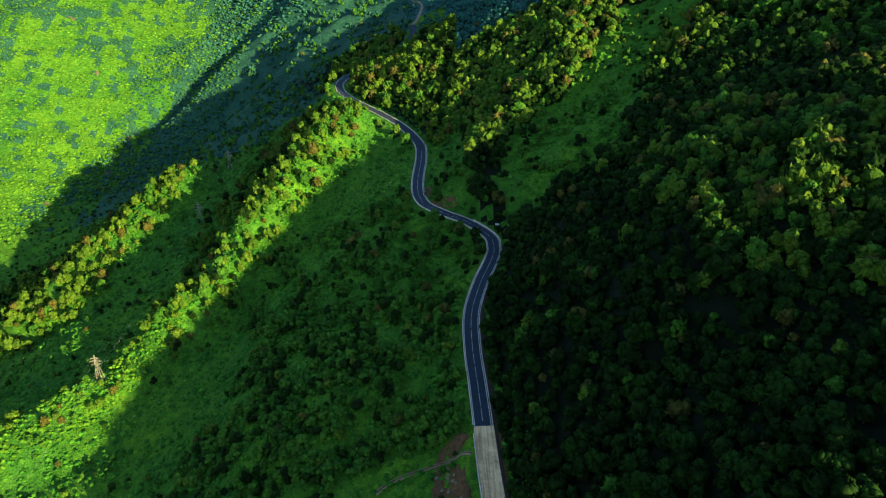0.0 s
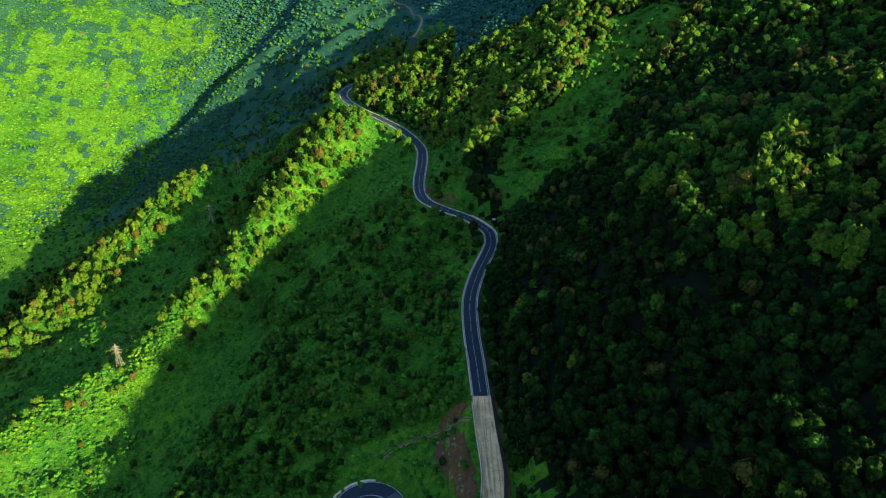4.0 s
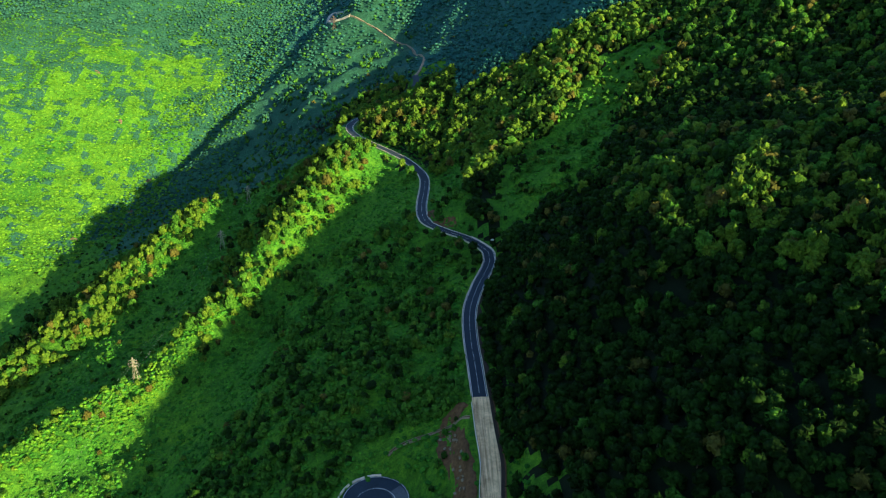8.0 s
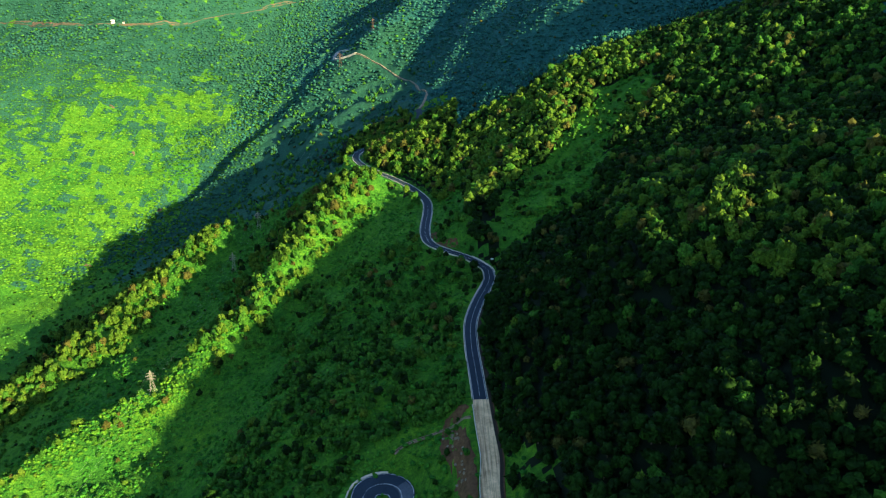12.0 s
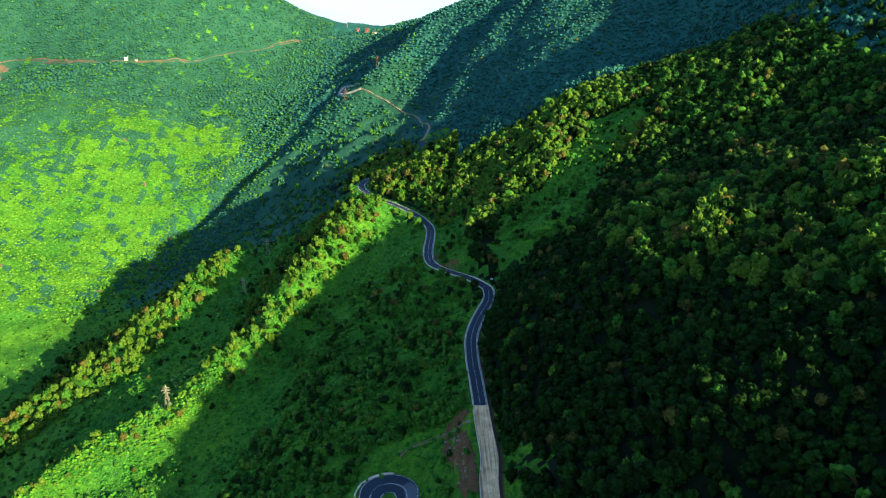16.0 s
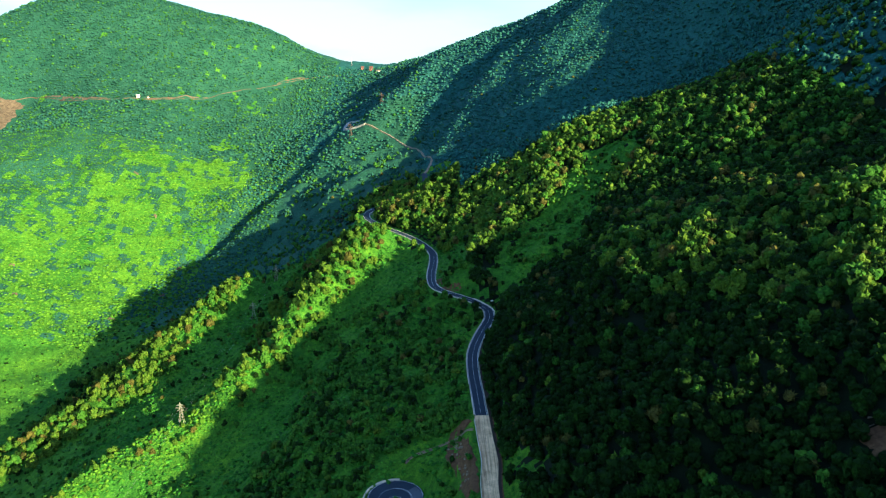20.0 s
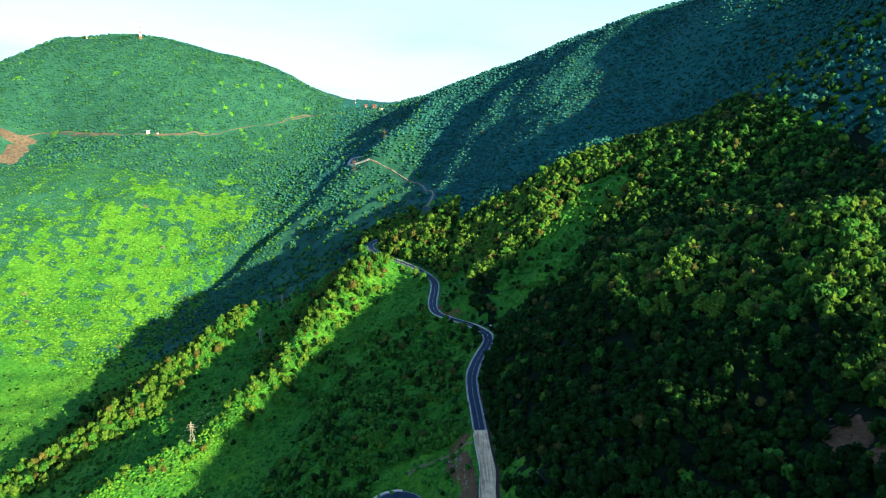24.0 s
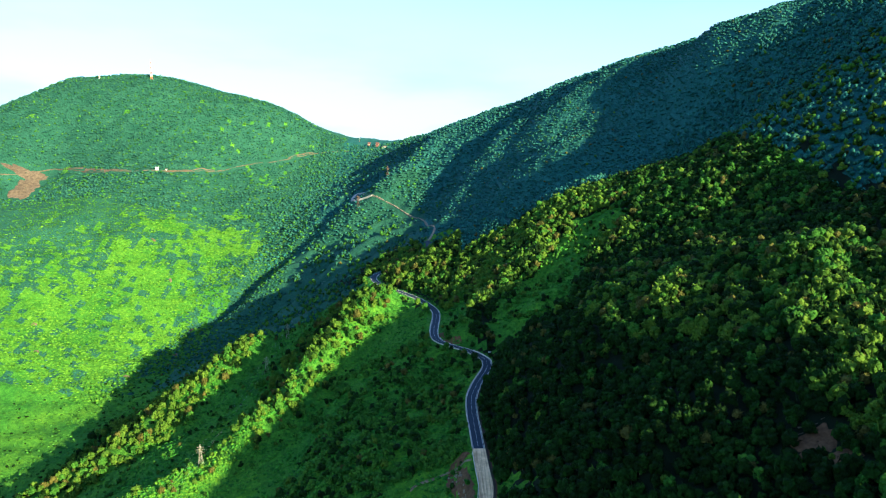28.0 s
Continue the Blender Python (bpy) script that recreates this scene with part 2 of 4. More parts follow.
def kernel(r2):
    return r2 * np.log(r2 + 1e-9)


def solve_forms():
    p = FORMS[:, :2] / 500
    n = len(p)
    k = kernel(((p[:, None] - p[None]) ** 2).sum(2)) + np.eye(n) * 2e-4
    q = np.c_[np.ones(n), p]
    a = np.block([[k, q], [q.T, np.zeros((3, 3))]])
    return np.linalg.solve(a, np.r_[FORMS[:, 2], 0, 0, 0])


WEIGHTS = solve_forms()


def swell(x, y, scale, seed):
    """Smooth random hills of about 1 m, from a few crossed waves."""
    rng = np.random.default_rng(seed)
    z = np.zeros_like(x)
    for _ in range(14):
        a, w, ph = rng.uniform(0, 6.283), rng.uniform(0.6, 1.8) / scale, rng.uniform(0, 6.283)
        z += np.sin((x * np.cos(a) + y * np.sin(a)) * w * 6.283 + ph)
    return z / 3.7


def near_line(x, y, line):
    """Distance to a line and its height there."""
    d2 = np.full(x.shape, 1e12)
    h = np.zeros(x.shape)
    for px, py, pz in line:
        q = (x - px) ** 2 + (y - py) ** 2
        m = q < d2
        d2[m], h[m] = q[m], pz
    return np.sqrt(d2), h


# spurs and gullies on those slopes: height, half width, line
RELIEF = [(13, 27, [(-337, 57), (-282, 94), (-242, 124), (-210, 157), (-189, 180), (-170, 214), (-160, 246), (-143, 286), (-126, 324), (-102, 358)]),
          (10, 32, [(-202, 164), (-189, 180), (-170, 214), (-160, 246), (-143, 286), (-126, 324)]),
          (16, 36, [(-452, 192), (-404, 245), (-364, 302), (-320, 347), (-287, 380), (-270, 397)]),
          (-7, 30, [(-260, 215), (-240, 330), (-205, 410), (-150, 470)]),
          (-7, 28, [(-215, 20), (-165, 95), (-150, 190), (-120, 270)]),
          (9, 30, [(-100, 852), (-150, 790), (-205, 735), (-262, 690), (-320, 610)]),
          (-13, 32, [(-81, 898), (-145, 872), (-205, 812), (-262, 770), (-325, 720), (-385, 650)]),
          (16, 40, [(120, 960), (40, 880), (0, 800), (-20, 740)]),
          (-14, 40, [(150, 1060), (40, 1010), (-40, 960)]),
          (18, 48, [(-5, 1240), (-30, 1205), (-80, 1120), (-130, 1060)]),
          (11, 32, [(-161, 1012), (-212, 988), (-270, 939), (-320, 890), (-365, 815), (-405, 740)]),
          (-16, 34, [(-185, 1130), (-254, 1090), (-305, 1015), (-362, 955), (-400, 865), (-446, 778)]),
          (9, 42, [(480, 800), (420, 720), (353, 669), (270, 690), (188, 708), (120, 740)]),
          (-14, 40, [(480, 900), (400, 830), (300, 800), (200, 800)]),
          (12, 42, [(350, 930), (250, 910), (170, 890)]),
          (-10, 40, [(-620, 640), (-700, 800), (-760, 950), (-790, 1150)]),
          (-10, 40, [(-470, 900), (-560, 1100), (-600, 1300), (-640, 1450)]),
          (-9, 38, [(300, 150), (250, 190), (212, 213), (172, 273), (140, 310)]),
          (11, 20, [(90, 38), (103, 80), (117, 118), (134, 150)]),
          (9, 18, [(136, 18), (149, 60), (166, 95)]),
          # unseen rise, added only to block the sun from the bowl
          (11, 34, [(8, -205), (40, -222), (80, -238), (120, -250)]),
          (4, 22, [(-4, 204), (18, 240), (46, 276), (75, 312), (100, 350)]),
          (7, 22, [(190, 130), (205, 90), (222, 62), (232, 20)]),
          (8, 24, [(240, 25), (192, -72), (156, -132)]),
          (-12, 60, [(-1080, 1150), (-1120, 1350), (-1150, 1600)])]


def ease(v, a, b):
    s = np.clip((v - a) / (b - a), 0, 1)
    return s * s * (3 - 2 * s)


def height(x, y):
    x, y = np.asarray(x, float).ravel(), np.asarray(y, float).ravel()
    out = np.empty_like(x)
    for s in range(0, len(x), 20000):
        xs, ys = x[s:s + 20000], y[s:s + 20000]
        r2 = ((xs[:, None] - FORMS[:, 0]) ** 2 + (ys[:, None] - FORMS[:, 1]) ** 2) / 250000
        out[s:s + 20000] = kernel(r2) @ WEIGHTS[:-3] + WEIGHTS[-3] + WEIGHTS[-2] * xs / 500 + WEIGHTS[-1] * ys / 500
    far = np.hypot(x + 25, y - 400)
    out += swell(x, y, 160, 3) * 3.0 * ease(far, 250, 900) + swell(x, y, 60, 5) * 1.6 + swell(x, y, 22, 6) * 0.5
    for h, w, line in RELIEF:
        pts = spline([(a, c, 0) for a, c in line], w * 0.3)
        lo, hi = pts.min(0) - 3 * w, pts.max(0) + 3 * w
        m = (x > lo[0]) & (x < hi[0]) & (y > lo[1]) & (y < hi[1])
        if m.any():
            d, _ = near_line(x[m], y[m], pts)
            out[m] += h * np.exp(-(d / w) ** 2)
    out = out + (-260 - out) * ease(np.hypot(x + 200, y - 800), 2100, 3200)
    near = (x > -160) & (x < 60) & (y > -180) & (y < 720)
    if near.any():
        d, h = near_line(x[near], y[near], ROAD_LINE)
        k = ease(d, 7.4, 18.0)
        out[near] = (h - 0.25) * (1 - k) + out[near] * k
    near = (x > -100) & (x < -15) & (y > -180) & (y < -5)
    if near.any():
        d, h = near_line(x[near], y[near], HAIR_LINE)
        k = ease(d, 8.5, 17.0)
        out[near] = (h - 0.25) * (1 - k) + out[near] * k
    return out


def axis(stops):
    """Grid lines from (place, spacing) pairs, the spacing gliding between them."""
    v, out = stops[0][0], []
    while v < stops[-1][0]:
        out.append(v)
        v += np.interp(v, [s[0] for s in stops], [s[1] for s in stops])
    return np.array(out + [stops[-1][0]])


def mesh_object(name, verts, faces, material, smooth=True):
    me = bpy.data.meshes.new(name)
    verts, faces = np.asarray(verts, np.float32), np.asarray(faces, np.int32)
    k = faces.shape[1]
    me.vertices.add(len(verts))
    me.vertices.foreach_set("co", verts.ravel())
    me.loops.add(faces.size)
    me.loops.foreach_set("vertex_index", faces.ravel())
    me.polygons.add(len(faces))
    me.polygons.foreach_set("loop_start", np.arange(0, faces.size, k, dtype=np.int32))
    me.polygons.foreach_set("loop_total", np.full(len(faces), k, np.int32))
    me.polygons.foreach_set("use_smooth", np.full(len(faces), smooth))
    me.update(calc_edges=True)
    me.materials.append(material)
    return new(name, me)


def build_ground():
    gx = axis([(-4300, 220), (-1800, 40), (-900, 13), (-420, 8), (-160, 4.0), (200, 4.2), (420, 9), (900, 25), (1800, 80), (4300, 260)])
    gy = axis([(-3600, 220), (-900, 60), (-260, 6), (-140, 3.6), (450, 4.4), (800, 8), (1400, 12), (2300, 20), (3200, 70), (4500, 260)])
    x, y = np.meshgrid(gx, gy)
    z = height(x, y)
    x, y = x.ravel(), y.ravel()
    rough = np.random.default_rng(2).normal(0, 1, len(x)) * (0.32 + 0.5 * ease(np.hypot(x + 25, y + 300), 700, 1500))
    d, _ = near_line(x, y, np.vstack([ROAD_LINE[::3], HAIR_LINE[::3]]))
    z = z + rough * ease(d, 9, 16)
    v = np.stack([x, y, z], 1)
    i = np.arange(len(gy) - 1)[:, None] * len(gx) + np.arange(len(gx) - 1)[None]
    i = i.ravel()
    f = np.stack([i, i + 1, i + 1 + len(gx), i + len(gx)], 1)
    ob = mesh_object("ground", v, f, M_GROUND)
    return tagged(ob, "steep green scrub covered mountain slopes and valley", "ground", kind="structure")


ground = build_ground()


# ---------------------------------------------------------------- helpers for things
def ico(sub):
    bm = bmesh.new()
    bmesh.ops.create_icosphere(bm, subdivisions=sub, radius=1.0)
    v = np.array([p.co[:] for p in bm.verts])
    f = np.array([[q.index for q in p.verts] for p in bm.faces])
    bm.free()
    return v, f


def part(name, bm, material, parent, label="", smooth=False):
    """Links a bmesh as one mesh object under a thing or a part."""
    me = bpy.data.meshes.new(name)
    bm.to_mesh(me)
    bm.free()
    me.materials.append(material)
    if smooth:
        me.polygons.foreach_set("use_smooth", [True] * len(me.polygons))
    ob = new(name, me)
    ob.parent = parent
    return tagged(ob, label) if label else ob


def raw_part(name, verts, faces, material, parent, label="", smooth=False):
    ob = mesh_object(name, verts, faces, material, smooth)
    ob.parent = parent
    return tagged(ob, label) if label else ob


def thing(name, label, category, group="", at=None):
    ob = new(name)
    if at is not None:
        ob.matrix_basis = at
    return tagged(ob, label, category, group)


def bar(bm, p, q, r, sides=4, r2=None):
    """A straight bar from p to q, r thick at p and r2 at q."""
    p, q = Vector(p), Vector(q)
    r2 = r if r2 is None else r2
    m = (q - p).to_track_quat("Z", "Y").to_matrix()
    rings = []
    for c, rad in ((p, r), (q, r2)):
        rings.append([bm.verts.new(c + m @ Vector((math.cos(a) * rad, math.sin(a) * rad, 0)))
                      for a in [(k + 0.5) * 2 * math.pi / sides for k in range(sides)]])
    for k in range(sides):
        bm.faces.new((rings[0][k], rings[0][(k + 1) % sides], rings[1][(k + 1) % sides], rings[1][k]))
    bm.faces.new(rings[0][::-1])
    bm.faces.new(rings[1])


def box(bm, x0, y0, z0, x1, y1, z1, bevel=0.0):
    r = bmesh.ops.create_cube(bm, size=1.0)
    for v in r["verts"]:
        v.co = Vector(((x0 + x1) / 2 + v.co.x * (x1 - x0), (y0 + y1) / 2 + v.co.y * (y1 - y0), (z0 + z1) / 2 + v.co.z * (z1 - z0)))
    if bevel:
        es = list({e for v in r["verts"] for e in v.link_edges})
        bmesh.ops.bevel(bm, geom=es, offset=bevel, segments=1, affect="EDGES")


def side_of(line):
    t = np.gradient(line[:, :2], axis=0)
    t /= np.linalg.norm(t, axis=1)[:, None]
    return np.stack([t[:, 1], -t[:, 0]], 1)


def ribbon(line, left, right, lift):
    """A strip along a line, from left to right metres off it."""
    n = side_of(line)
    v = np.empty((2 * len(line), 3))
    v[0::2] = np.c_[line[:, :2] + n * left, line[:, 2] + lift]
    v[1::2] = np.c_[line[:, :2] + n * right, line[:, 2] + lift]
    i = np.arange(len(line) - 1) * 2
    return v, np.stack([i, i + 1, i + 3, i + 2], 1)


def beam(line, left, right, low, high):
    """A solid strip of box section along a line."""
    n = side_of(line)
    a, c = line[:, :2] + n * left, line[:, :2] + n * right
    v = np.empty((4 * len(line), 3))
    v[0::4], v[1::4] = np.c_[a, line[:, 2] + low], np.c_[a, line[:, 2] + high]
    v[2::4], v[3::4] = np.c_[c, line[:, 2] + high], np.c_[c, line[:, 2] + low]
    i = np.arange(len(line) - 1) * 4
    f = [np.stack([i + k, i + k + 4, i + (k + 1) % 4 + 4, i + (k + 1) % 4], 1) for k in range(4)]
    e = (len(line) - 1) * 4
    return v, np.vstack(f + [np.array([[0, 1, 2, 3], [e + 3, e + 2, e + 1, e]])])


def piece(line, a, b):
    """The stretch of a line from a to b metres along it."""
    run = np.r_[0, np.cumsum(np.linalg.norm(np.diff(line, axis=0), axis=1))]
    at = np.linspace(a, b, max(2, int((b - a) / 2.2) + 1))
    return np.stack([np.interp(at, run, line[:, k]) for k in range(3)], 1)


def length(line):
    return float(np.linalg.norm(np.diff(line, axis=0), axis=1).sum())


def ground_at(px, py):
    return float(height([px], [py])[0])


def patch(name, centre, rx, ry, turn, material, label, lift=0.45, seed=0, rings=9, segs=40):
    """A worn patch of bare ground with a ragged edge, lying on the slope."""
    r = np.random.default_rng(seed)
    a = np.linspace(0, 2 * np.pi, segs, endpoint=False)
    edge = 1 + 0.18 * np.sin(a * 2 + r.uniform(0, 6)) + 0.12 * np.sin(a * 5 + r.uniform(0, 6)) + r.uniform(-0.1, 0.1, segs)
    rad = np.linspace(0.04, 1, rings)[:, None] * edge[None]
    u, w = rad * np.cos(a) * rx, rad * np.sin(a) * ry
    c, s = math.cos(radians(turn)), math.sin(radians(turn))
    x, y = (centre[0] + u * c - w * s).ravel(), (centre[1] + u * s + w * c).ravel()
    z = height(x, y) + lift
    z[-segs:] -= lift + 0.6
    z[:-segs] += r.normal(0, 0.12, len(z) - segs)
    v = np.stack([x, y, z], 1)
    f = [[k * segs + j, k * segs + (j + 1) % segs, (k + 1) * segs + (j + 1) % segs, (k + 1) * segs + j] for k in range(rings - 1) for j in range(segs)]
    return tagged(mesh_object(name, v, f, material), label, "bare ground", kind="structure")


M_SOIL = plain("brown_soil", (0.105, 0.054, 0.025), 0.95, 0, 0.55, 0.5, 0.2)
M_REDSOIL = plain("reddish_soil", (0.095, 0.068, 0.046), 0.95, 0, 0.6, 0.16, 0.6)
M_STONE = plain("grey_stone", (0.21, 0.165, 0.115), 0.9, 0, 0.35, 1.3, 0.08)
M_WHITE = plain("white_plaster", (0.62, 0.61, 0.58), 0.8, 0, 0.06, 0.8, 0)
M_REDPAINT = plain("red_mast_paint", (0.46, 0.13, 0.10), 0.6, 0, 0.1, 0.5, 0)
M_ROOF = plain("rusty_roof", (0.16, 0.065, 0.05), 0.8, 0, 0.25, 0.8, 0.02)
M_MUD = plain("wet_ditch_mud", (0.034, 0.024, 0.017), 0.8, 0, 0.4, 0.9, 0.1)
M_DARKSTEEL = plain("rust_brown_steel", (0.12, 0.075, 0.05), 0.8, 0, 0.2, 1.0, 0)
M_PALE = plain("faded_plaster", (0.40, 0.37, 0.33), 0.85, 0, 0.1, 0.8, 0)
M_GLASS = plain("dark_window_glass", (0.03, 0.04, 0.05), 0.15, 0, 0.05, 1.0, 0)
M_INSUL = plain("brown_insulator", (0.16, 0.10, 0.07), 0.4, 0, 0.1, 1.0, 0)
M_CABLE = plain("aluminium_cable", (0.35, 0.35, 0.34), 0.5, 0.5, 0.1, 1.0, 0)


def slab_material():
    m, nt, b = nodes_of("slab_concrete")
    info = nt.nodes.new("ShaderNodeObjectInfo")
    tone = ramp(nt, info.outputs["Random"], [(0.0, (0.72, 0.47, 0.245)), (1.0, (0.80, 0.54, 0.29))])
    n = noise_node(nt, 0.8, 6, 0.7)
    n2 = noise_node(nt, 0.15, 3, 0.5)
    worn = ramp(nt, n.outputs["Fac"], [(0.3, (0.75, 0.75, 0.75)), (0.7, (1.15, 1.15, 1.15))])
    stain = ramp(nt, n2.outputs["Fac"], [(0.35, (0.7, 0.68, 0.66)), (0.6, (1.05, 1.05, 1.05))])
    c = mix(nt, 1.0, tone.outputs["Color"], worn.outputs["Color"], "MULTIPLY")
    c = mix(nt, 1.0, c, stain.outputs["Color"], "MULTIPLY")
    # tyre tracks drawn out along the lanes
    track = noise_node(nt, 1.0, 3, 0.6)
    stretch = nt.nodes.new("ShaderNodeMapping")
    stretch.inputs["Scale"].default_value = (1.1, 0.03, 0.2)
    nt.links.new(track.inputs["Vector"].links[0].from_socket, stretch.inputs["Vector"])
    nt.links.new(stretch.outputs["Vector"], track.inputs["Vector"])
    streak = ramp(nt, track.outputs["Fac"], [(0.36, (0.52, 0.5, 0.48)), (0.55, (1.05, 1.05, 1.05))])
    nt.links.new(mix(nt, 1.0, c, streak.outputs["Color"], "MULTIPLY"), b.inputs["Base Color"])
    b.inputs["Roughness"].default_value = 0.85
    b.inputs["Specular IOR Level"].default_value = 0.15
    bump(nt, b, n.outputs["Fac"], 0.4, 0.01)
    return m


M_SLAB = slab_material()

# ---------------------------------------------------------------- roads
seam = int(np.argmin(np.abs(ROAD_LINE[:, 1])))
UPPER, LOWER = ROAD_LINE[seam:], ROAD_LINE[:seam + 1]
v, f = beam(UPPER, -4.1, 4.1, -0.6, 0.05)
road = tagged(mesh_object("road", v, f, M_ASPHALT, False), "winding two lane dark asphalt mountain road", "road", kind="structure")
for off in (-3.75, 3.6):
    v, f = ribbon(UPPER[:-40], off - 0.13, off + 0.13, 0.056)
    raw_part("edge_line", v, f, M_PAINT, road)
for k in range(34):
    v, f = ribbon(piece(UPPER, 3 + k * 9.0, 10.5 + k * 9.0), -0.07, 0.07, 0.057)
    raw_part("centre_dash", v, f, M_PAINT, road)
v, f = beam(LOWER, -4.3, 4.7, -0.7, -0.02)
road_low = tagged(mesh_object("road_concrete", v, f, M_STONE, False), "pale weathered concrete slab road with dark joints", "road", kind="structure")
hair_run = np.arange(len(HAIR_LINE)) * 1.5
hair_apex = hair_run[int(np.argmax(HAIR_LINE[:, 1]))]
HAIR_HALF = (4.3 + 4.0 * np.exp(-((hair_run - hair_apex) / 20) ** 2))[:, None]
v, f = beam(HAIR_LINE, -HAIR_HALF, HAIR_HALF, -0.6, 0.05)
road_bend = tagged(mesh_object("road_hairpin", v, f, M_ASPHALT, False), "dark asphalt hairpin bend below the main road", "road", kind="structure")
for off in (0.4 - HAIR_HALF, HAIR_HALF - 0.5):
    v, f = ribbon(HAIR_LINE, off - 0.13, off + 0.13, 0.056)
    raw_part("edge_line", v, f, M_PAINT, road_bend)
v, f = ribbon(piece(HAIR_LINE, hair_apex - 26, hair_apex - 7), -1.0, 6.3, 0.054)
raw_part("worn_patch", v, f, plain("worn_asphalt", (0.085, 0.095, 0.11), 0.7, 0, 0.3, 0.8, 0.005), road_bend, "paler worn patch of asphalt")
v, f = ribbon(piece(HAIR_LINE, hair_apex - 20, hair_apex + 24), -0.2, 0.1, 0.058)
raw_part("centre_line", v, f, M_PAINT, road_bend)


def parapet(line, off, a, b, label, block=4.6, gap=0.35, tall=0.75, thick=0.38, step=1):
    """A roadside wall of concrete blocks, each its own piece."""
    ob = thing("parapet", label, "roadside wall")
    k = a
    while k + block < b:
        v, f = beam(piece(line, k, k + block), off - thick / 2, off + thick / 2, -0.5, tall)
        raw_part("block", v, f, M_KERB, ob)
        k += block + gap
    return ob


parapet(UPPER, -4.45, 1, min(430, length(UPPER)), "low pale concrete block parapet along the asphalt road edge")
parapet(LOWER, -4.75, 2, length(LOWER), "low pale concrete block parapet along the slab road")
parapet(HAIR_LINE, 8.5, hair_apex - 1, hair_apex + 22, "whitewashed concrete parapet round the hairpin bend", tall=0.95, thick=0.55, gap=0.05)
parapet(UPPER, 4.75, 150, 178, "short concrete parapet on the outer side of the bend", block=3.0)
v, f = beam(UPPER[:-30], 4.25, 4.55, -0.4, 0.16)
tagged(mesh_object("kerb", v, f, M_KERB, False), "thin pale concrete gutter kerb along the hillside", "kerb", kind="structure")
v, f = ribbon(LOWER, 4.7, 6.4, 0.02)
tagged(mesh_object("ditch", v, f, M_MUD, False), "dark earth drainage ditch beside the slab road", "ditch", kind="structure")
v, f = beam(LOWER, 6.4, 7.1, -0.5, 0.3)
tagged(mesh_object("ditch_kerb", v, f, M_SOIL, False), "brown stained lip of the drainage ditch", "kerb", kind="structure")
q = UPPER[:74]
n = side_of(q)
inner, outer = q[:, :2] + n * 4.6, q[:, :2] + n * (6.6 + 0.9 * np.sin(np.arange(len(q)) * 0.7))[:, None]
v = np.empty((2 * len(q), 3))
v[0::2] = np.c_[inner, q[:, 2] - 0.05]
v[1::2] = np.c_[outer, height(outer[:, 0], outer[:, 1]) + 0.55]
i = np.arange(len(q) - 1) * 2
tagged(mesh_object("road_bank", v, np.stack([i, i + 1, i + 3, i + 2], 1), M_MUD), "dark earth bank cut beside the asphalt road", "bank", kind="structure")


def on_ground(line, lift=0.0, step=6.0):
    """A line in plan, laid on the slope."""
    p = spline([(a, c, 0) for a, c in line], step)
    p[:, 2] = height(p[:, 0], p[:, 1]) + lift
    for _ in range(3):
        p[1:-1, 2] = (p[:-2, 2] + 2 * p[1:-1, 2] + p[2:, 2]) / 4
    return p


# the road as it climbs to the pass, and the one across the far hill
FAR_ROAD = on_ground([(-45, 680), (-33, 720), (-37, 757), (-55, 851), (-73, 899), (-91, 925), (-117, 965), (-130, 979), (-156, 1001), (-171, 1013)], 0.7)
v, f = beam(FAR_ROAD, -1.9, 1.9, -3, 0)
tagged(mesh_object("road_far", v, f, M_STONE, False), "narrow pale road climbing along a far spur", "road", kind="structure")
PASS_ROAD = on_ground([(-171, 1013), (-190, 1027), (-206, 1040), (-220, 1075), (-226, 1103), (-224, 1125), (-214, 1135), (-203, 1110), (-193, 1070)], 1.6)
v, f = beam(PASS_ROAD, -3.1, 3.1, -4, 0)
tagged(mesh_object("road_pass", v, f, M_CONCRETE, False), "pale looping hairpin of the pass road", "road", kind="structure")
HILL_ROAD = on_ground([(-171, 1575), (-234, 1703), (-341, 1689), (-409, 1669), (-473, 1631), (-545, 1571), (-597, 1513), (-636, 1479), (-713, 1383),
                       (-777, 1351), (-860, 1352), (-938, 1371), (-1040, 1430), (-1130, 1467), (-1248, 1425), (-1400, 1400)], 0.8)
v, f = beam(HILL_ROAD, -1.0, 1.0, -4, 0)
tagged(mesh_object("road_hill", v, f, M_REDSOIL, False), "pale earth road cut across the far hill", "road", kind="structure")
for a, c, w in ((330, 420, 5), (640, 820, 4), (900, 1150, 9)):
    q = piece(HILL_ROAD, a, c)
    n = side_of(q)
    up = np.where(height(q[:, 0] + n[:, 0] * 6, q[:, 1] + n[:, 1] * 6) > q[:, 2], 1, -1)[:, None]
    t = np.sin(np.linspace(0, math.pi, len(q)))[:, None]
    top = q[:, :2] + n * up * (3 + w * t)
    v = np.empty((2 * len(q), 3))
    v[0::2] = np.c_[q[:, :2] + n * up * 2.5, q[:, 2] - 0.5]
    v[1::2] = np.c_[top, height(top[:, 0], top[:, 1]) + 1.6]
    i = np.arange(len(q) - 1) * 2
    tagged(mesh_object("cut_bank", v, np.stack([i, i + 1, i + 3, i + 2], 1), M_REDSOIL), "bare reddish bank cut above the hill road", "bank", kind="structure")
patch("landslip", (-1165, 1400), 30, 55, 12, M_REDSOIL, "bare reddish brown landslip scar below the hill road", 1.6, 3)
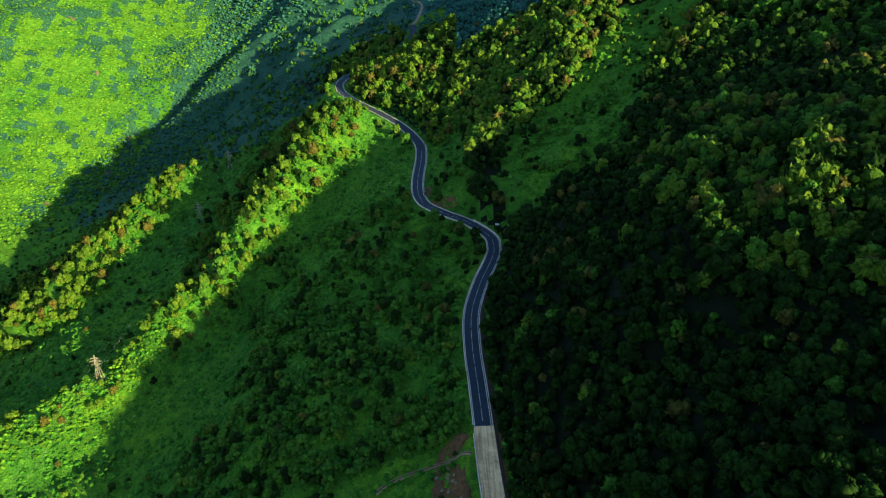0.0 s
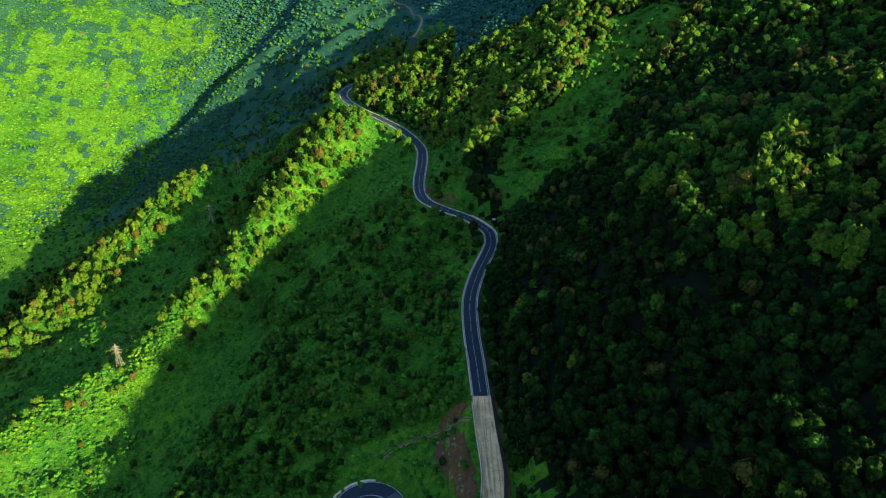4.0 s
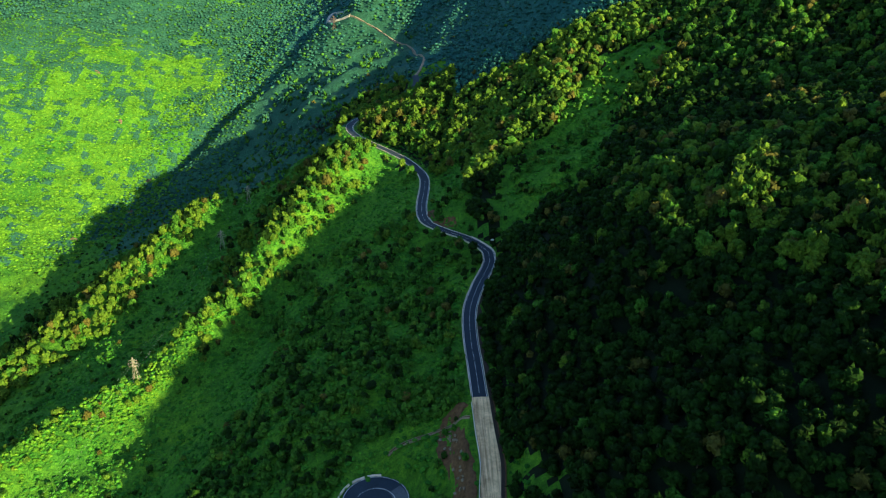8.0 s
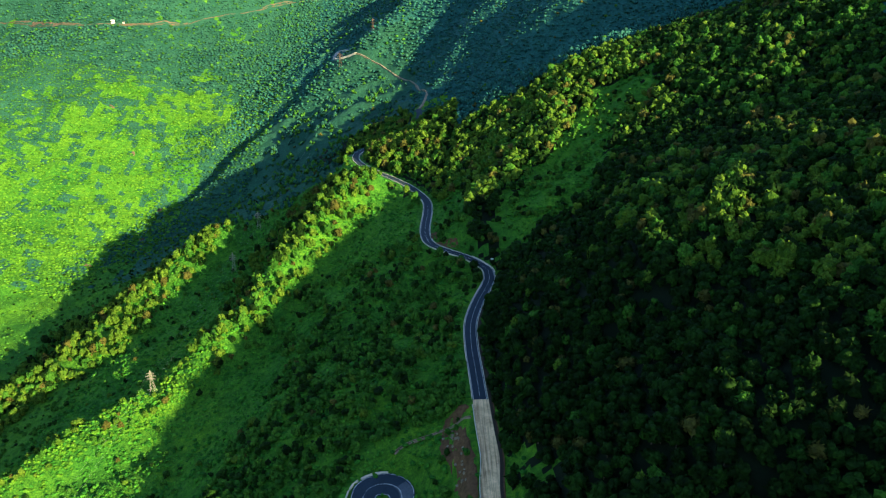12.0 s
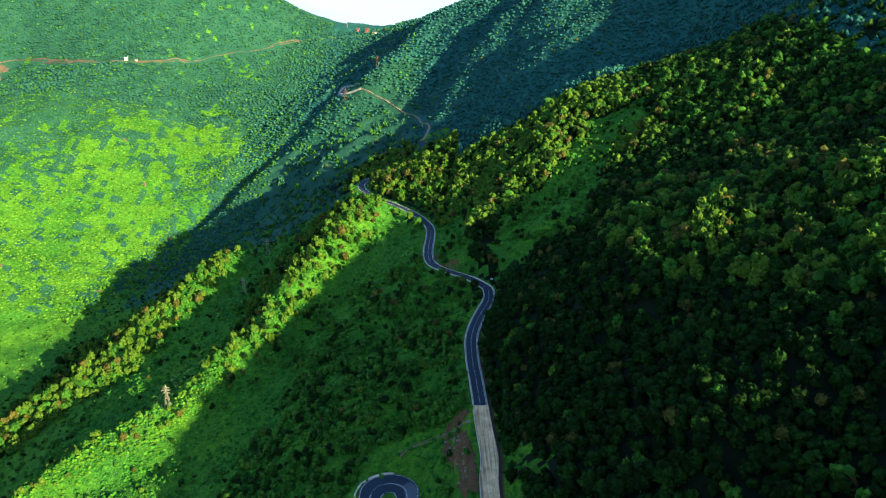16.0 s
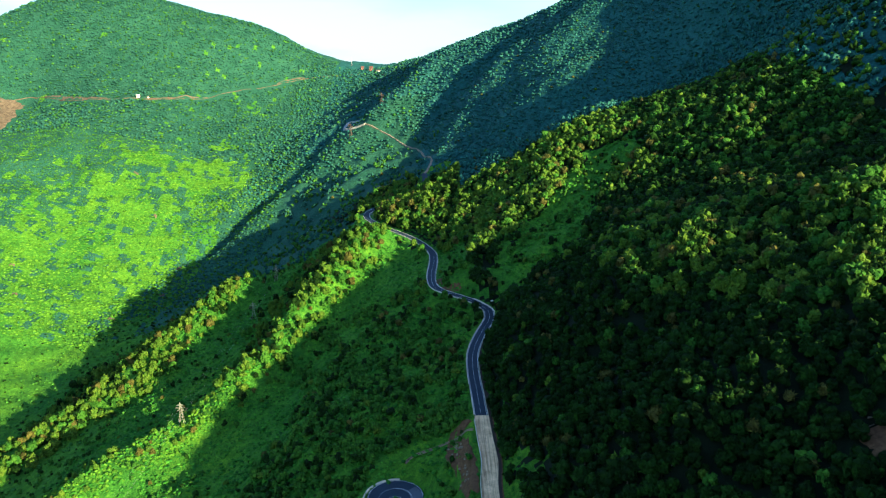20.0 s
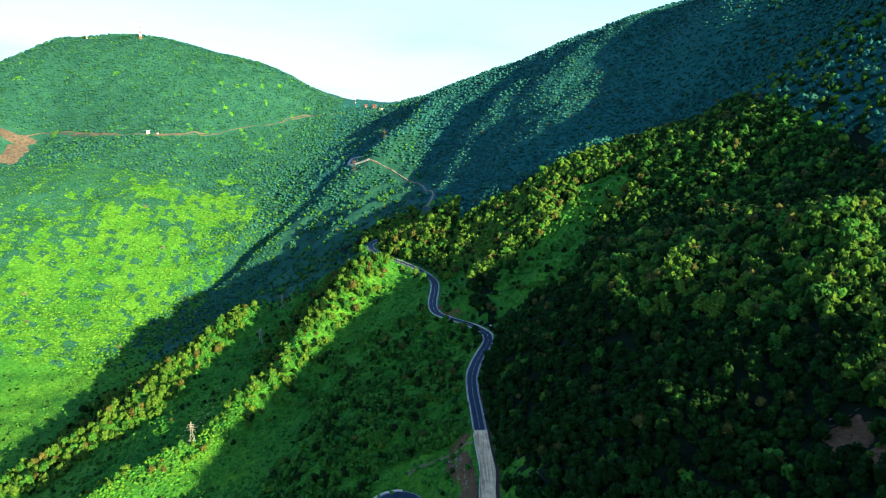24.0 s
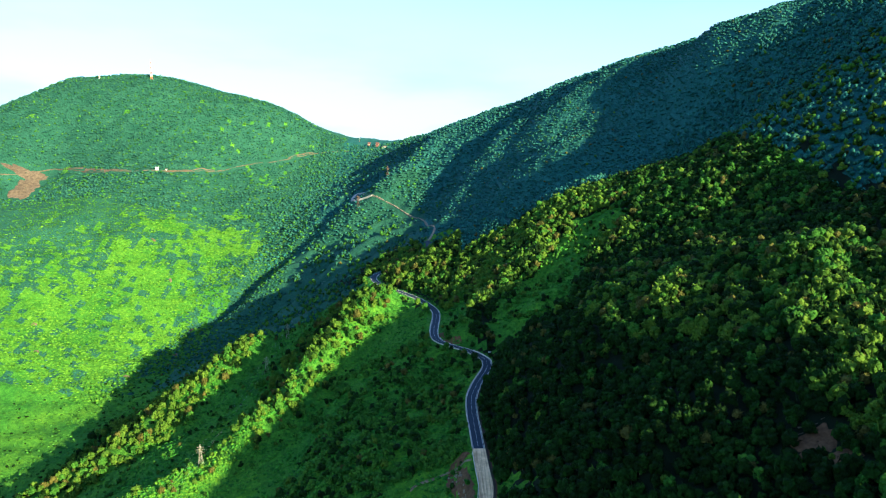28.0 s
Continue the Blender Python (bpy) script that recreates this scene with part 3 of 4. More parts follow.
patch("landslip", (-1190, 1450), 70, 12, -8, M_REDSOIL, "bare reddish landslip beside the hill road", 1.6, 4)
patch("bare_clearing", (140, -164), 12, 8, 25, M_SOIL, "dark brown bare clearing among the trees", 0.4, 5)
patch("bare_clearing", (138, -182), 8, 8, 40, M_SOIL, "dark brown clearing with scattered bushes", 0.4, 6)
patch("bare_slope", (-14, -32), 8, 21, 8, M_SOIL, "bare brown eroded slope below the slab road", 0.4, 7)
patch("bare_slope", (-10, -58), 5, 17, 4, M_SOIL, "bare brown eroded slope under the parapet", 0.4, 8)
patch("bare_slope", (-13, -8), 8, 4, 10, M_SOIL, "bare brown earth beside the drain", 0.35, 9)
patch("bare_bank", (-13, 189), 11, 4, -32, M_SOIL, "bare brown bank cut above the bend", 0.6, 10)
patch("bare_bank", (-23, 207), 4, 9, 10, M_SOIL, "bare brown bank above the road", 0.6, 11)
for k, (px, py) in enumerate([(-512, 556), (-654, 565), (-480, 745), (-700, 640), (-560, 860), (-640, 980), (-470, 640)]):
    patch("bare_scar", (px, py), 5, 3.5, 30 * k, M_REDSOIL, "small bare rocky scar in the scrub", 0.9, 20 + k, 5, 18)


# ---------------------------------------------------------------- drain and rubble below the slab road
def drain():
    ob = thing("drain_channel", "stepped pale concrete drain running down the slope", "drain")
    line = on_ground([(-47, -18.5), (-40, -15), (-32, -12.5), (-21, -12), (-12, -13.5), (-5.2, -16)], 0.35, 1.5)
    for off, w, low, high, nm in ((-0.6, 0.22, -1.0, 0.4, "side_wall"), (0.6, 0.22, -1.0, 0.4, "side_wall"), (0.0, 1.0, -1.0, 0.05, "bed")):
        v, f = beam(line, off - w / 2, off + w / 2, low, high)
        raw_part(nm, v, f, M_STONE if nm == "side_wall" else M_SOIL, ob)


drain()


def fallen_logs():
    r = np.random.default_rng(5)
    for k in range(7):
        px, py = 134 + k * 2.2 + r.normal(0, 1), -156 + r.normal(0, 1.8)
        bm = bmesh.new()
        n = r.uniform(3.5, 6)
        bar(bm, (-n / 2, 0, 0), (n / 2, 0, 0.2), 0.2, 7, 0.1)
        bar(bm, (n * 0.1, 0, 0.1), (n * 0.32, 0.8, 0.25), 0.07, 5, 0.03)
        ob = part("fallen_log", bm, M_BARK, None)
        ob.matrix_basis = pose(px, py, ground_at(px, py) + 0.6, 0, 0, 35 + r.normal(0, 18))
        tagged(ob, "pale grey fallen log lying in the bare clearing", "log", "fallen logs in the clearing")


def boulders():
    r = np.random.default_rng(31)
    base = ico(2)
    for k in range(26):
        px, py = (-16 + r.normal(0, 2.2), -14 - k * 1.0) if k < 15 else (-11.5 + r.normal(0, 1.2), -36 - (k - 15) * 2.2)
        v = base[0] * r.uniform(0.4, 1.15, 3) * (1 + r.uniform(-0.22, 0.22, (len(base[0]), 1)))
        ob = mesh_object("boulder", v, base[1], M_STONE, False)
        ob.matrix_basis = pose(px, py, float(height([px], [py])[0]) + 0.45, 0, 0, r.uniform(0, 360))
        tagged(ob, "pale grey rough boulder lying on the bare slope", "rock", "rubble on the bare slope")


boulders()
fallen_logs()


# ---------------------------------------------------------------- signs
def signboard(px, py, w, h, label):
    z = float(height([px], [py])[0])
    ob = thing("road_sign", label, "sign", at=pose(px, py, z, 0, 0, -8))
    for sx in (-w * 0.35, w * 0.35):
        bm = bmesh.new()
        bar(bm, (sx, 0, -0.4), (sx, 0, 1.2 + h), 0.06, 8)
        part("post", bm, M_STEEL, ob)
    bm = bmesh.new()
    box(bm, -w / 2, -0.1, 1.2, w / 2, -0.04, 1.2 + h, 0.015)
    part("board", bm, M_WHITE, ob)


signboard(21, 163.5, 2.4, 1.3, "white rectangular board on two steel posts beside the bend")
signboard(7.4, 9, 0.8, 0.6, "small white marker board beside the ditch")


# ---------------------------------------------------------------- pylons
def pylon(tall, label, group):
    """Lattice mast: four legs that meet in a peak, bracing on each face, three pairs of arms."""
    ob = thing("pylon", label, "pylon", group)
    w0, w1, zk = tall * 0.105, tall * 0.033, tall * 0.62

    def corner(sx, sy, z):
        w = w0 + (w1 - w0) * min(1, z / zk) if z < zk else w1 * (1 - 0.75 * (z - zk) / (tall - zk))
        return Vector((sx * w, sy * w, z))

    signs = [(-1, -1), (1, -1), (1, 1), (-1, 1)]
    for sx, sy in signs:
        bm = bmesh.new()
        bar(bm, corner(sx, sy, -1.5), corner(sx, sy, zk), 0.10)
        bar(bm, corner(sx, sy, zk), corner(sx, sy, tall), 0.09)
        part("leg", bm, M_STEEL, ob)
    levels = [0, 0.2, 0.38, 0.52, 0.64, 0.75, 0.86, 0.94]
    for k in range(4):
        (ax, ay), (bx, by) = signs[k], signs[(k + 1) % 4]
        for lo, hi in zip(levels, levels[1:]):
            for p, q in ((corner(ax, ay, lo * tall), corner(bx, by, hi * tall)), (corner(bx, by, lo * tall), corner(ax, ay, hi * tall)),
                         (corner(ax, ay, hi * tall), corner(bx, by, hi * tall))):
                bm = bmesh.new()
                bar(bm, p, q, 0.035)
                part("brace", bm, M_STEEL, ob)
    for z, reach in ((0.64, 0.15), (0.75, 0.19), (0.86, 0.14)):
        for sx in (-1, 1):
            tip = Vector((sx * reach * tall, 0, z * tall + 0.25))
            bm = bmesh.new()
            for sy in (-1, 1):
                bar(bm, corner(sx, sy, z * tall), tip, 0.07)
                bar(bm, corner(sx, sy, z * tall + 1.2), tip, 0.055)
                bar(bm, corner(sx, sy, z * tall + 1.2), (corner(sx, sy, z * tall) + tip) / 2, 0.07)
            arm = part("crossarm", bm, M_STEEL, ob)
            bm = bmesh.new()
            for j in range(5):
                bar(bm, tip - Vector((0, 0, 0.1 + j * 0.28)), tip - Vector((0, 0, 0.26 + j * 0.28)), 0.16, 8, 0.08)
            part("insulator", bm, M_INSUL, arm)
    return ob


PYLONS = [(-242, 127, 21.0), (-231, 320, 21.5), (-226, 411, 22.5)]
first = pylon(21, "weathered steel lattice pylon standing on a scrub covered spur", "power line pylons")
first.matrix_basis = pose(-242, 127, ground_at(-242, 127), 0, 0, 3)
for px, py, h in PYLONS[1:]:
    copy_thing(first, pose(px, py, ground_at(px, py) - 0.3, 0, 0, 3))
for px, py, k in ((-200, 997, 1.4), (-140, 1062, 1.15)):
    far_pylon = copy_thing(first, pose(px, py, ground_at(px, py), 0, 0, 20))
    far_pylon.scale = (k, k, k)
    for child in far_pylon.children_recursive:
        child.data = child.data.copy()
        child.data.materials[0] = M_DARKSTEEL
    tagged(far_pylon, "tall steel lattice pylon on a far wooded spur")


def cables():
    tops = [Vector((px, py, ground_at(px, py))) for px, py, _ in PYLONS]
    tops = [tops[0] + Vector((-60, -330, -75))] + tops + [tops[-1] + Vector((15, 330, 30))]
    for z, reach in ((0.64, 0.15), (0.75, 0.19)):
        for sx in (-1, 1):
            bm = bmesh.new()
            for p, q in zip(tops, tops[1:]):
                off = Vector((sx * reach * 21, 0, z * 21 - 1.2))
                pts = []
                for k in range(13):
                    s = k / 12
                    pts.append(p.lerp(q, s) + off - Vector((0, 0, 4 * s * (1 - s) * (q - p).length * 0.018)))
                for c, d in zip(pts, pts[1:]):
                    bar(bm, c, d, 0.012, 3)
            ob = part("power_cable", bm, M_CABLE, None)
            tagged(ob, "thin slack aluminium power cable between the pylons", "cable", "power line cables")


cables()


# ---------------------------------------------------------------- far buildings and masts
def building(px, py, w, d, h, turn, wall, roof, label):
    ob = thing("building", label, "building", at=pose(px, py, ground_at(px, py) + 0.8, 0, 0, turn))
    bm = bmesh.new()
    box(bm, -w / 2, -d / 2, -3, w / 2, d / 2, h, 0.05)
    part("wall", bm, wall, ob)
    bm = bmesh.new()
    e = 0.6
    a = [bm.verts.new(p) for p in ((-w / 2 - e, -d / 2 - e, h), (w / 2 + e, -d / 2 - e, h), (w / 2 + e, d / 2 + e, h), (-w / 2 - e, d / 2 + e, h),
                                   (-w / 2 - e, 0, h + d * 0.28), (w / 2 + e, 0, h + d * 0.28))]
    for q in ((0, 1, 5, 4), (2, 3, 4, 5), (0, 4, 3), (1, 2, 5), (3, 2, 1, 0)):
        bm.faces.new([a[k] for k in q])
    part("roof", bm, roof, ob)
    for k in range(3):
        bm = bmesh.new()
        cx = (k - 1) * w * 0.3
        box(bm, cx - 0.7, -d / 2 - 0.06, h * 0.35, cx + 0.7, -d / 2 + 0.05, h * 0.75)
        win = part("window", bm, M_GLASS, ob)
        bm = bmesh.new()
        box(bm, cx - 0.85, -d / 2 - 0.12, h * 0.31, cx + 0.85, -d / 2 + 0.02, h * 0.35)
        part("sill", bm, M_KERB, win)
    return ob


building(-782, 1357, 8, 6, 4.2, 20, M_PALE, M_WHITE, "small white building beside the far hill road")
building(-760, 1364, 5, 4, 2.2, 20, M_PALE, M_ROOF, "low pale shed beside the hill road")
building(-250, 1745, 9, 7, 7, 10, M_ROOF, M_ROOF, "small rust red brick building on the saddle")
building(-221, 1722, 10, 7, 9, -12, M_ROOF, M_ROOF, "dark red ruined brick tower house on the saddle")
building(-196, 1690, 14, 6, 3.0, 0, M_PALE, M_ROOF, "low pale building on the saddle")


def radio_mast(px, py, tall, w, label):
    ob = thing("radio_mast", label, "mast", at=pose(px, py, ground_at(px, py) - 0.5, 0, 0, 30))
    n = 7
    for k in range(n):
        bm = bmesh.new()
        z0, z1 = tall * k / n, tall * (k + 1) / n
        r0, r1 = w * (1 - 0.75 * k / n), w * (1 - 0.75 * (k + 1) / n)
        c0 = [Vector((sx * r0, sy * r0, z0)) for sx, sy in ((-1, -1), (1, -1), (1, 1), (-1, 1))]
        c1 = [Vector((sx * r1, sy * r1, z1)) for sx, sy in ((-1, -1), (1, -1), (1, 1), (-1, 1))]
        for j in range(4):
            thick = min(0.8, w * 0.28)
            bar(bm, c0[j], c1[j], thick)
            bar(bm, c0[j], c1[(j + 1) % 4], thick * 0.6)
            bar(bm, c0[(j + 1) % 4], c1[j], thick * 0.6)
            bar(bm, c1[j], c1[(j + 1) % 4], thick * 0.6)
        part("mast_section", bm, M_REDPAINT if k % 2 == 0 else M_WHITE, ob, "red lattice section" if k % 2 == 0 else "white lattice section")
    bm = bmesh.new()
    bar(bm, (0, 0, tall), (0, 0, tall * 1.12), 0.4, 6)
    part("aerial", bm, M_STEEL, ob)


radio_mast(-955, 1768, 56, 3.2, "tall red and white banded lattice radio mast on the summit")
radio_mast(-1125, 1772, 24, 1.6, "short red and white lattice mast on the summit")
radio_mast(-288, 1790, 24, 0.45, "slim lattice mast on the saddle")


# ---------------------------------------------------------------- trees
ICO1, ICO2 = ico(1), ico(2)


def crown_shape(rng, lobes, base, rag, leaves, small=1.0):
    """Lumpy crown about 2 m across and 2 m high, standing on z = 0: rounded lobes and loose leaf sprays."""
    vs, fs, n = [], [], 0
    for k in range(lobes):
        a = k * 2.4 + rng.uniform(-0.5, 0.5)
        up = (k + 0.5) / lobes
        r = 0.72 * math.sqrt(1 - up * 0.85) * rng.uniform(0.6, 1.05)
        c = np.array([np.cos(a) * r, np.sin(a) * r, 0.7 + 0.85 * up + rng.uniform(-0.12, 0.12)])
        s = rng.uniform(0.3, 0.5, 3) * small * np.array([1, 1, 0.85])
        v = base[0] * s * (1 + rng.uniform(-rag, rag, (len(base[0]), 1))) + c
        vs.append(v), fs.append(base[1] + n)
        n += len(v)
    for _ in range(leaves):
        d = rng.normal(size=3)
        d /= np.linalg.norm(d)
        d[2] = abs(d[2]) * 1.1 - 0.25
        c = np.array([0, 0, 1.05]) + d * rng.uniform(0.8, 1.12) * np.array([0.95, 0.95, 0.9])
        u = rng.normal(size=3) * 0.17
        w = np.cross(u, d) * 1.0 + rng.normal(size=3) * 0.07
        vs.append(np.array([c - u, c + w, c + u])), fs.append(np.array([[n, n + 1, n + 2]]))
        n += 3
    return np.vstack(vs), np.vstack(fs)


def scatter_mesh(name, shapes, pts, size, tall, material, label, category, smooth=False):
    """One mesh of many plants: each takes one of the shapes, turned and scaled."""
    pick = rng.integers(0, len(shapes), len(pts))
    vs, fs, n = [], [], 0
    for k, (sv, sf) in enumerate(shapes):
        m = pick == k
        if not m.any():
            continue
        p, s, h = pts[m], size[m], tall[m]
        a = rng.uniform(0, 6.283, len(p))
        c, q = np.cos(a)[:, None], np.sin(a)[:, None]
        x = (sv[None, :, 0] * c - sv[None, :, 1] * q) * s[:, None] + p[:, 0:1]
        y = (sv[None, :, 0] * q + sv[None, :, 1] * c) * s[:, None] + p[:, 1:2]
        z = sv[None, :, 2] * h[:, None] + p[:, 2:3]
        v = np.stack([x, y, z], 2).reshape(-1, 3)
        f = (sf[None] + (np.arange(len(p)) * len(sv))[:, None, None]).reshape(-1, 3) + n
        vs.append(v), fs.append(f)
        n += len(v)
    return tagged(mesh_object(name, np.vstack(vs), np.vstack(fs), material, smooth), label, category, kind="stuff")


rng = np.random.default_rng(11)
NEAR = [crown_shape(rng, 10, ICO1, 0.3, 32, 1.12) for _ in range(7)]
MIDDLE = [crown_shape(rng, 6, ICO1, 0.3, 14, 1.34) for _ in range(7)]
FAR = [crown_shape(rng, 3, ICO1, 0.3, 4, 1.6) for _ in range(7)]
BUSH = [crown_shape(rng, 2, ICO1, 0.32, 6, 1.75) for _ in range(7)]
TINY = [crown_shape(rng, 1, ICO1, 0.36, 0, 2.1) for _ in range(7)]

# open ground with no trees: x, y, radius
OPEN = [(13, -55, 8), (16, -76, 9), (-14, -25, 10), (-14, -45, 10), (-12, -62, 9), (-30, -22, 15), (-52, -40, 24), (-52, -75, 24), (-55, -120, 26),
        (-160, 115, 26), (-186, 84, 27), (-150, 72, 14), (-208, 92, 20), (141, -164, 9), (130, -168, 5), (138, -182, 6), (-122, 160, 12), (-103, 184, 14)]
# meadows, and stands whose yellower leaves paint in the sunlight, as outlines in plan
MEADOW = [[(20, 168), (30, 225), (52, 262), (80, 276), (104, 312), (138, 348), (176, 344), (205, 322), (168, 292), (132, 244), (110, 205), (88, 174), (56, 168), (37, 150)],
          [(-100, 405), (-78, 378), (-46, 313), (-40, 222), (-55, 226), (-72, 232), (-80, 268), (-78, 332)]]
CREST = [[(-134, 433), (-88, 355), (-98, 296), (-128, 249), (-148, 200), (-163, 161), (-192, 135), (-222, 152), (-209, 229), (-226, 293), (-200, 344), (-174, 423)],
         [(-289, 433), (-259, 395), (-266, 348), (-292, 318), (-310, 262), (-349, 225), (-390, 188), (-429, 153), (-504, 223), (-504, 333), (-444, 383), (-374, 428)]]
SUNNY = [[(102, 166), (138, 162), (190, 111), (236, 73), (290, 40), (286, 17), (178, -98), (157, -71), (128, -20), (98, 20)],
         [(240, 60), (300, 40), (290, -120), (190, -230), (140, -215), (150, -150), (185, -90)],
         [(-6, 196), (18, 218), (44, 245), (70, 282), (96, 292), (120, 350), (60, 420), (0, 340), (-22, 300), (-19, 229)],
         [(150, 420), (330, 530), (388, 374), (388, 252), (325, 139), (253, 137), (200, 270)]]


def inside(x, y, outline, wobble=7.0):
    """Whether points lie within an outline whose edge wanders by some metres."""
    u, w = x + wobble * swell(x, y, 26, 41), y + wobble * swell(x, y, 26, 42)
    m = np.zeros(len(x), bool)
    for (ax, ay), (bx, by) in zip(outline, outline[1:] + outline[:1]):
        if ay != by:
            m ^= ((ay > w) != (by > w)) & (u < (bx - ax) * (w - ay) / (by - ay) + ax)
    return m


SPUR_1 = spline([(a, c, 0) for a, c in RELIEF[0][2]], 6)
SPUR_2 = spline([(a, c, 0) for a, c in RELIEF[2][2]], 6)


def in_reach(x, y):
    """The fan of land that the camera's flight overlooks."""
    return (np.abs(x + 25) < 0.70 * (y + 450) + 25) & (y > np.where(x > 20, -235, -78 - (x + 40) * 0.45))


def jittered(x0, x1, y0, y1, step):
    gx, gy = np.meshgrid(np.arange(x0, x1, step), np.arange(y0, y1, step))
    gx = gx.ravel() + rng.uniform(-0.48, 0.48, gx.size) * step
    gy = gy.ravel() + rng.uniform(-0.48, 0.48, gy.size) * step
    k = in_reach(gx, gy)
    return gx[k], gy[k]


def clear_of_road(x, y, gap=7.5):
    d, _ = near_line(x, y, np.vstack([ROAD_LINE[::2], FAR_ROAD, PASS_ROAD]))
    e, _ = near_line(x, y, HAIR_LINE[::2])
    return (d > gap) & (e > gap + 2.5)


def in_open(x, y):
    m = np.zeros(len(x), bool)
    wob = swell(x, y, 18, 8) * 4 + swell(x, y, 7, 18) * 2
    for cx, cy, r in OPEN:
        m |= np.hypot(x - cx, y - cy) < r + wob
    for outline in MEADOW:
        m |= inside(x, y, outline, 11)
    return m


LEAF_TONES = {"shade": (M_LEAF_SHADE, "deep green broadleaf trees on the slope"), "dark": (M_LEAF_SHADE_DARK, "dense dark green broadleaf trees on the slope"), "mid": (M_LEAF_MID, "fresh green broadleaf trees on the slope"),
           "yellow": (M_LEAF_SUN_YELLOW, "yellow green sunlit trees along the spurs"), "rust": (M_LEAF_RUST, "rust coloured trees among the green ones"),
           "teal": (M_LEAF_HAZE, "blue green trees on the far slopes"), "hill": (M_LEAF_HILL_HAZE, "green woods on the far hill"),
           "thicket": (M_THICKET, "light green thickets on the grassy hill")}
STANDS = {}


def stand(x, y, size, shapes, mixture):
    """Adds trees to the stands of their kinds."""
    kinds, odds = zip(*mixture)
    pick = rng.choice(len(kinds), len(x), p=np.array(odds) / sum(odds))
    for k, kind in enumerate(kinds):
        m = pick == k
        STANDS.setdefault((kind, shapes), []).append((x[m], y[m], size[m]))


SHAPES = {"near": NEAR, "middle": MIDDLE, "far": FAR, "tiny": TINY, "shrub": TINY}
# the shaded hillside is mixed from the leaves with shade painted in
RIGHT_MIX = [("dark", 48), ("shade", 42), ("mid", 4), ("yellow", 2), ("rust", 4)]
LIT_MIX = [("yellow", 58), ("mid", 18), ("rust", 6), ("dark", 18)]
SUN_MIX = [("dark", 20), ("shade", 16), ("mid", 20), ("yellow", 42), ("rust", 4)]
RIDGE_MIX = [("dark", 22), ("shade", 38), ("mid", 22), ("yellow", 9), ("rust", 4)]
BOWL_MIX = [("dark", 10), ("shade", 20), ("mid", 65), ("rust", 2), ("yellow", 3)]

# the hillside above the road
x, y = jittered(6, 330, -240, 430, 5.0)
keep = clear_of_road(x, y) & ~in_open(x, y) & (rng.uniform(0, 1, len(x)) < 0.93)
x, y = x[keep], y[keep]
s = rng.uniform(2.2, 4.3, len(x)) * (1 + 0.15 * swell(x, y, 45, 12))
single = np.argsort(np.hypot((x - 62) * 1.2, y + 78))[:300]
rest = np.setdiff1d(np.arange(len(x)), single)
SINGLES = (x[single], y[single], s[single])
x, y, s = x[rest], y[rest], s[rest]
near = np.hypot(x + 22, y + 260) < 370
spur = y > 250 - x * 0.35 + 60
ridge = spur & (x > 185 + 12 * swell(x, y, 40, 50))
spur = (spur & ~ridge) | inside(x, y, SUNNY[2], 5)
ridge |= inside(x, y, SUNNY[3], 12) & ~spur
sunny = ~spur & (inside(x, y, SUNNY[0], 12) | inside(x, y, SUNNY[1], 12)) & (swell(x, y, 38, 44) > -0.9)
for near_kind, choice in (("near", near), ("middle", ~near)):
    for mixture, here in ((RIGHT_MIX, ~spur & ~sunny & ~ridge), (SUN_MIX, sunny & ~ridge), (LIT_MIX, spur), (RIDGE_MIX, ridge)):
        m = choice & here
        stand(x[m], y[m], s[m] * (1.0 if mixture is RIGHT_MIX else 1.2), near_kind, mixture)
# a few trees standing in the meadow of the gully
x, y = jittered(25, 200, 150, 345, 5.5)
keep = inside(x, y, MEADOW[0], 2) & clear_of_road(x, y, 12) & (rng.uniform(0, 1, len(x)) < 0.4 + 0.4 * swell(x, y, 30, 46))
stand(x[keep], y[keep], rng.uniform(1.5, 3.0, keep.sum()), "middle", [("mid", 62), ("yellow", 8), ("dark", 30)])
# the wooded spur beyond the bend
x, y = jittered(-140, 6, 290, 640, 6.2)
keep = clear_of_road(x, y, 10) & ~in_open(x, y) & (x > -115 + (430 - y) * 0.42)
x, y = x[keep], y[keep]
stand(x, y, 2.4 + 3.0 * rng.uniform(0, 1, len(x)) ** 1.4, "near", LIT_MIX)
# below the road
x, y = jittered(-460, 0, -130, 640, 4.5)
keep = clear_of_road(x, y, 8.6) & ~in_open(x, y)
on_spur = inside(x, y, CREST[0], 9) | inside(x, y, CREST[1], 10)
d1, _ = near_line(x, y, SPUR_1)
tail = (d1 < 20) & (y < 150) & ~on_spur
bowl = (x > -165 + 0.1 * y) & (y < 215) & (swell(x, y, 42, 15) > -0.55)
clump = swell(x, y, 17, 47)
thin = rng.uniform(0, 1, len(x))
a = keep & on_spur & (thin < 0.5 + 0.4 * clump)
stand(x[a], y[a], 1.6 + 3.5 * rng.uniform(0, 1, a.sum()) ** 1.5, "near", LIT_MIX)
a = keep & tail & (thin < 0.16 + 0.25 * clump)
stand(x[a], y[a], rng.uniform(1.2, 3.0, a.sum()), "near", [("yellow", 40), ("mid", 55), ("rust", 5)])
a = keep & ~on_spur & ~tail & bowl & (thin < np.where(y > 110, 0.62, 0.97) + 0.3 * clump)
stand(x[a], y[a], rng.uniform(1.5, 3.6, a.sum()), "middle", BOWL_MIX)
a = keep & ~on_spur & ~tail & ~bowl & (thin < 0.10 + 0.14 * clump)
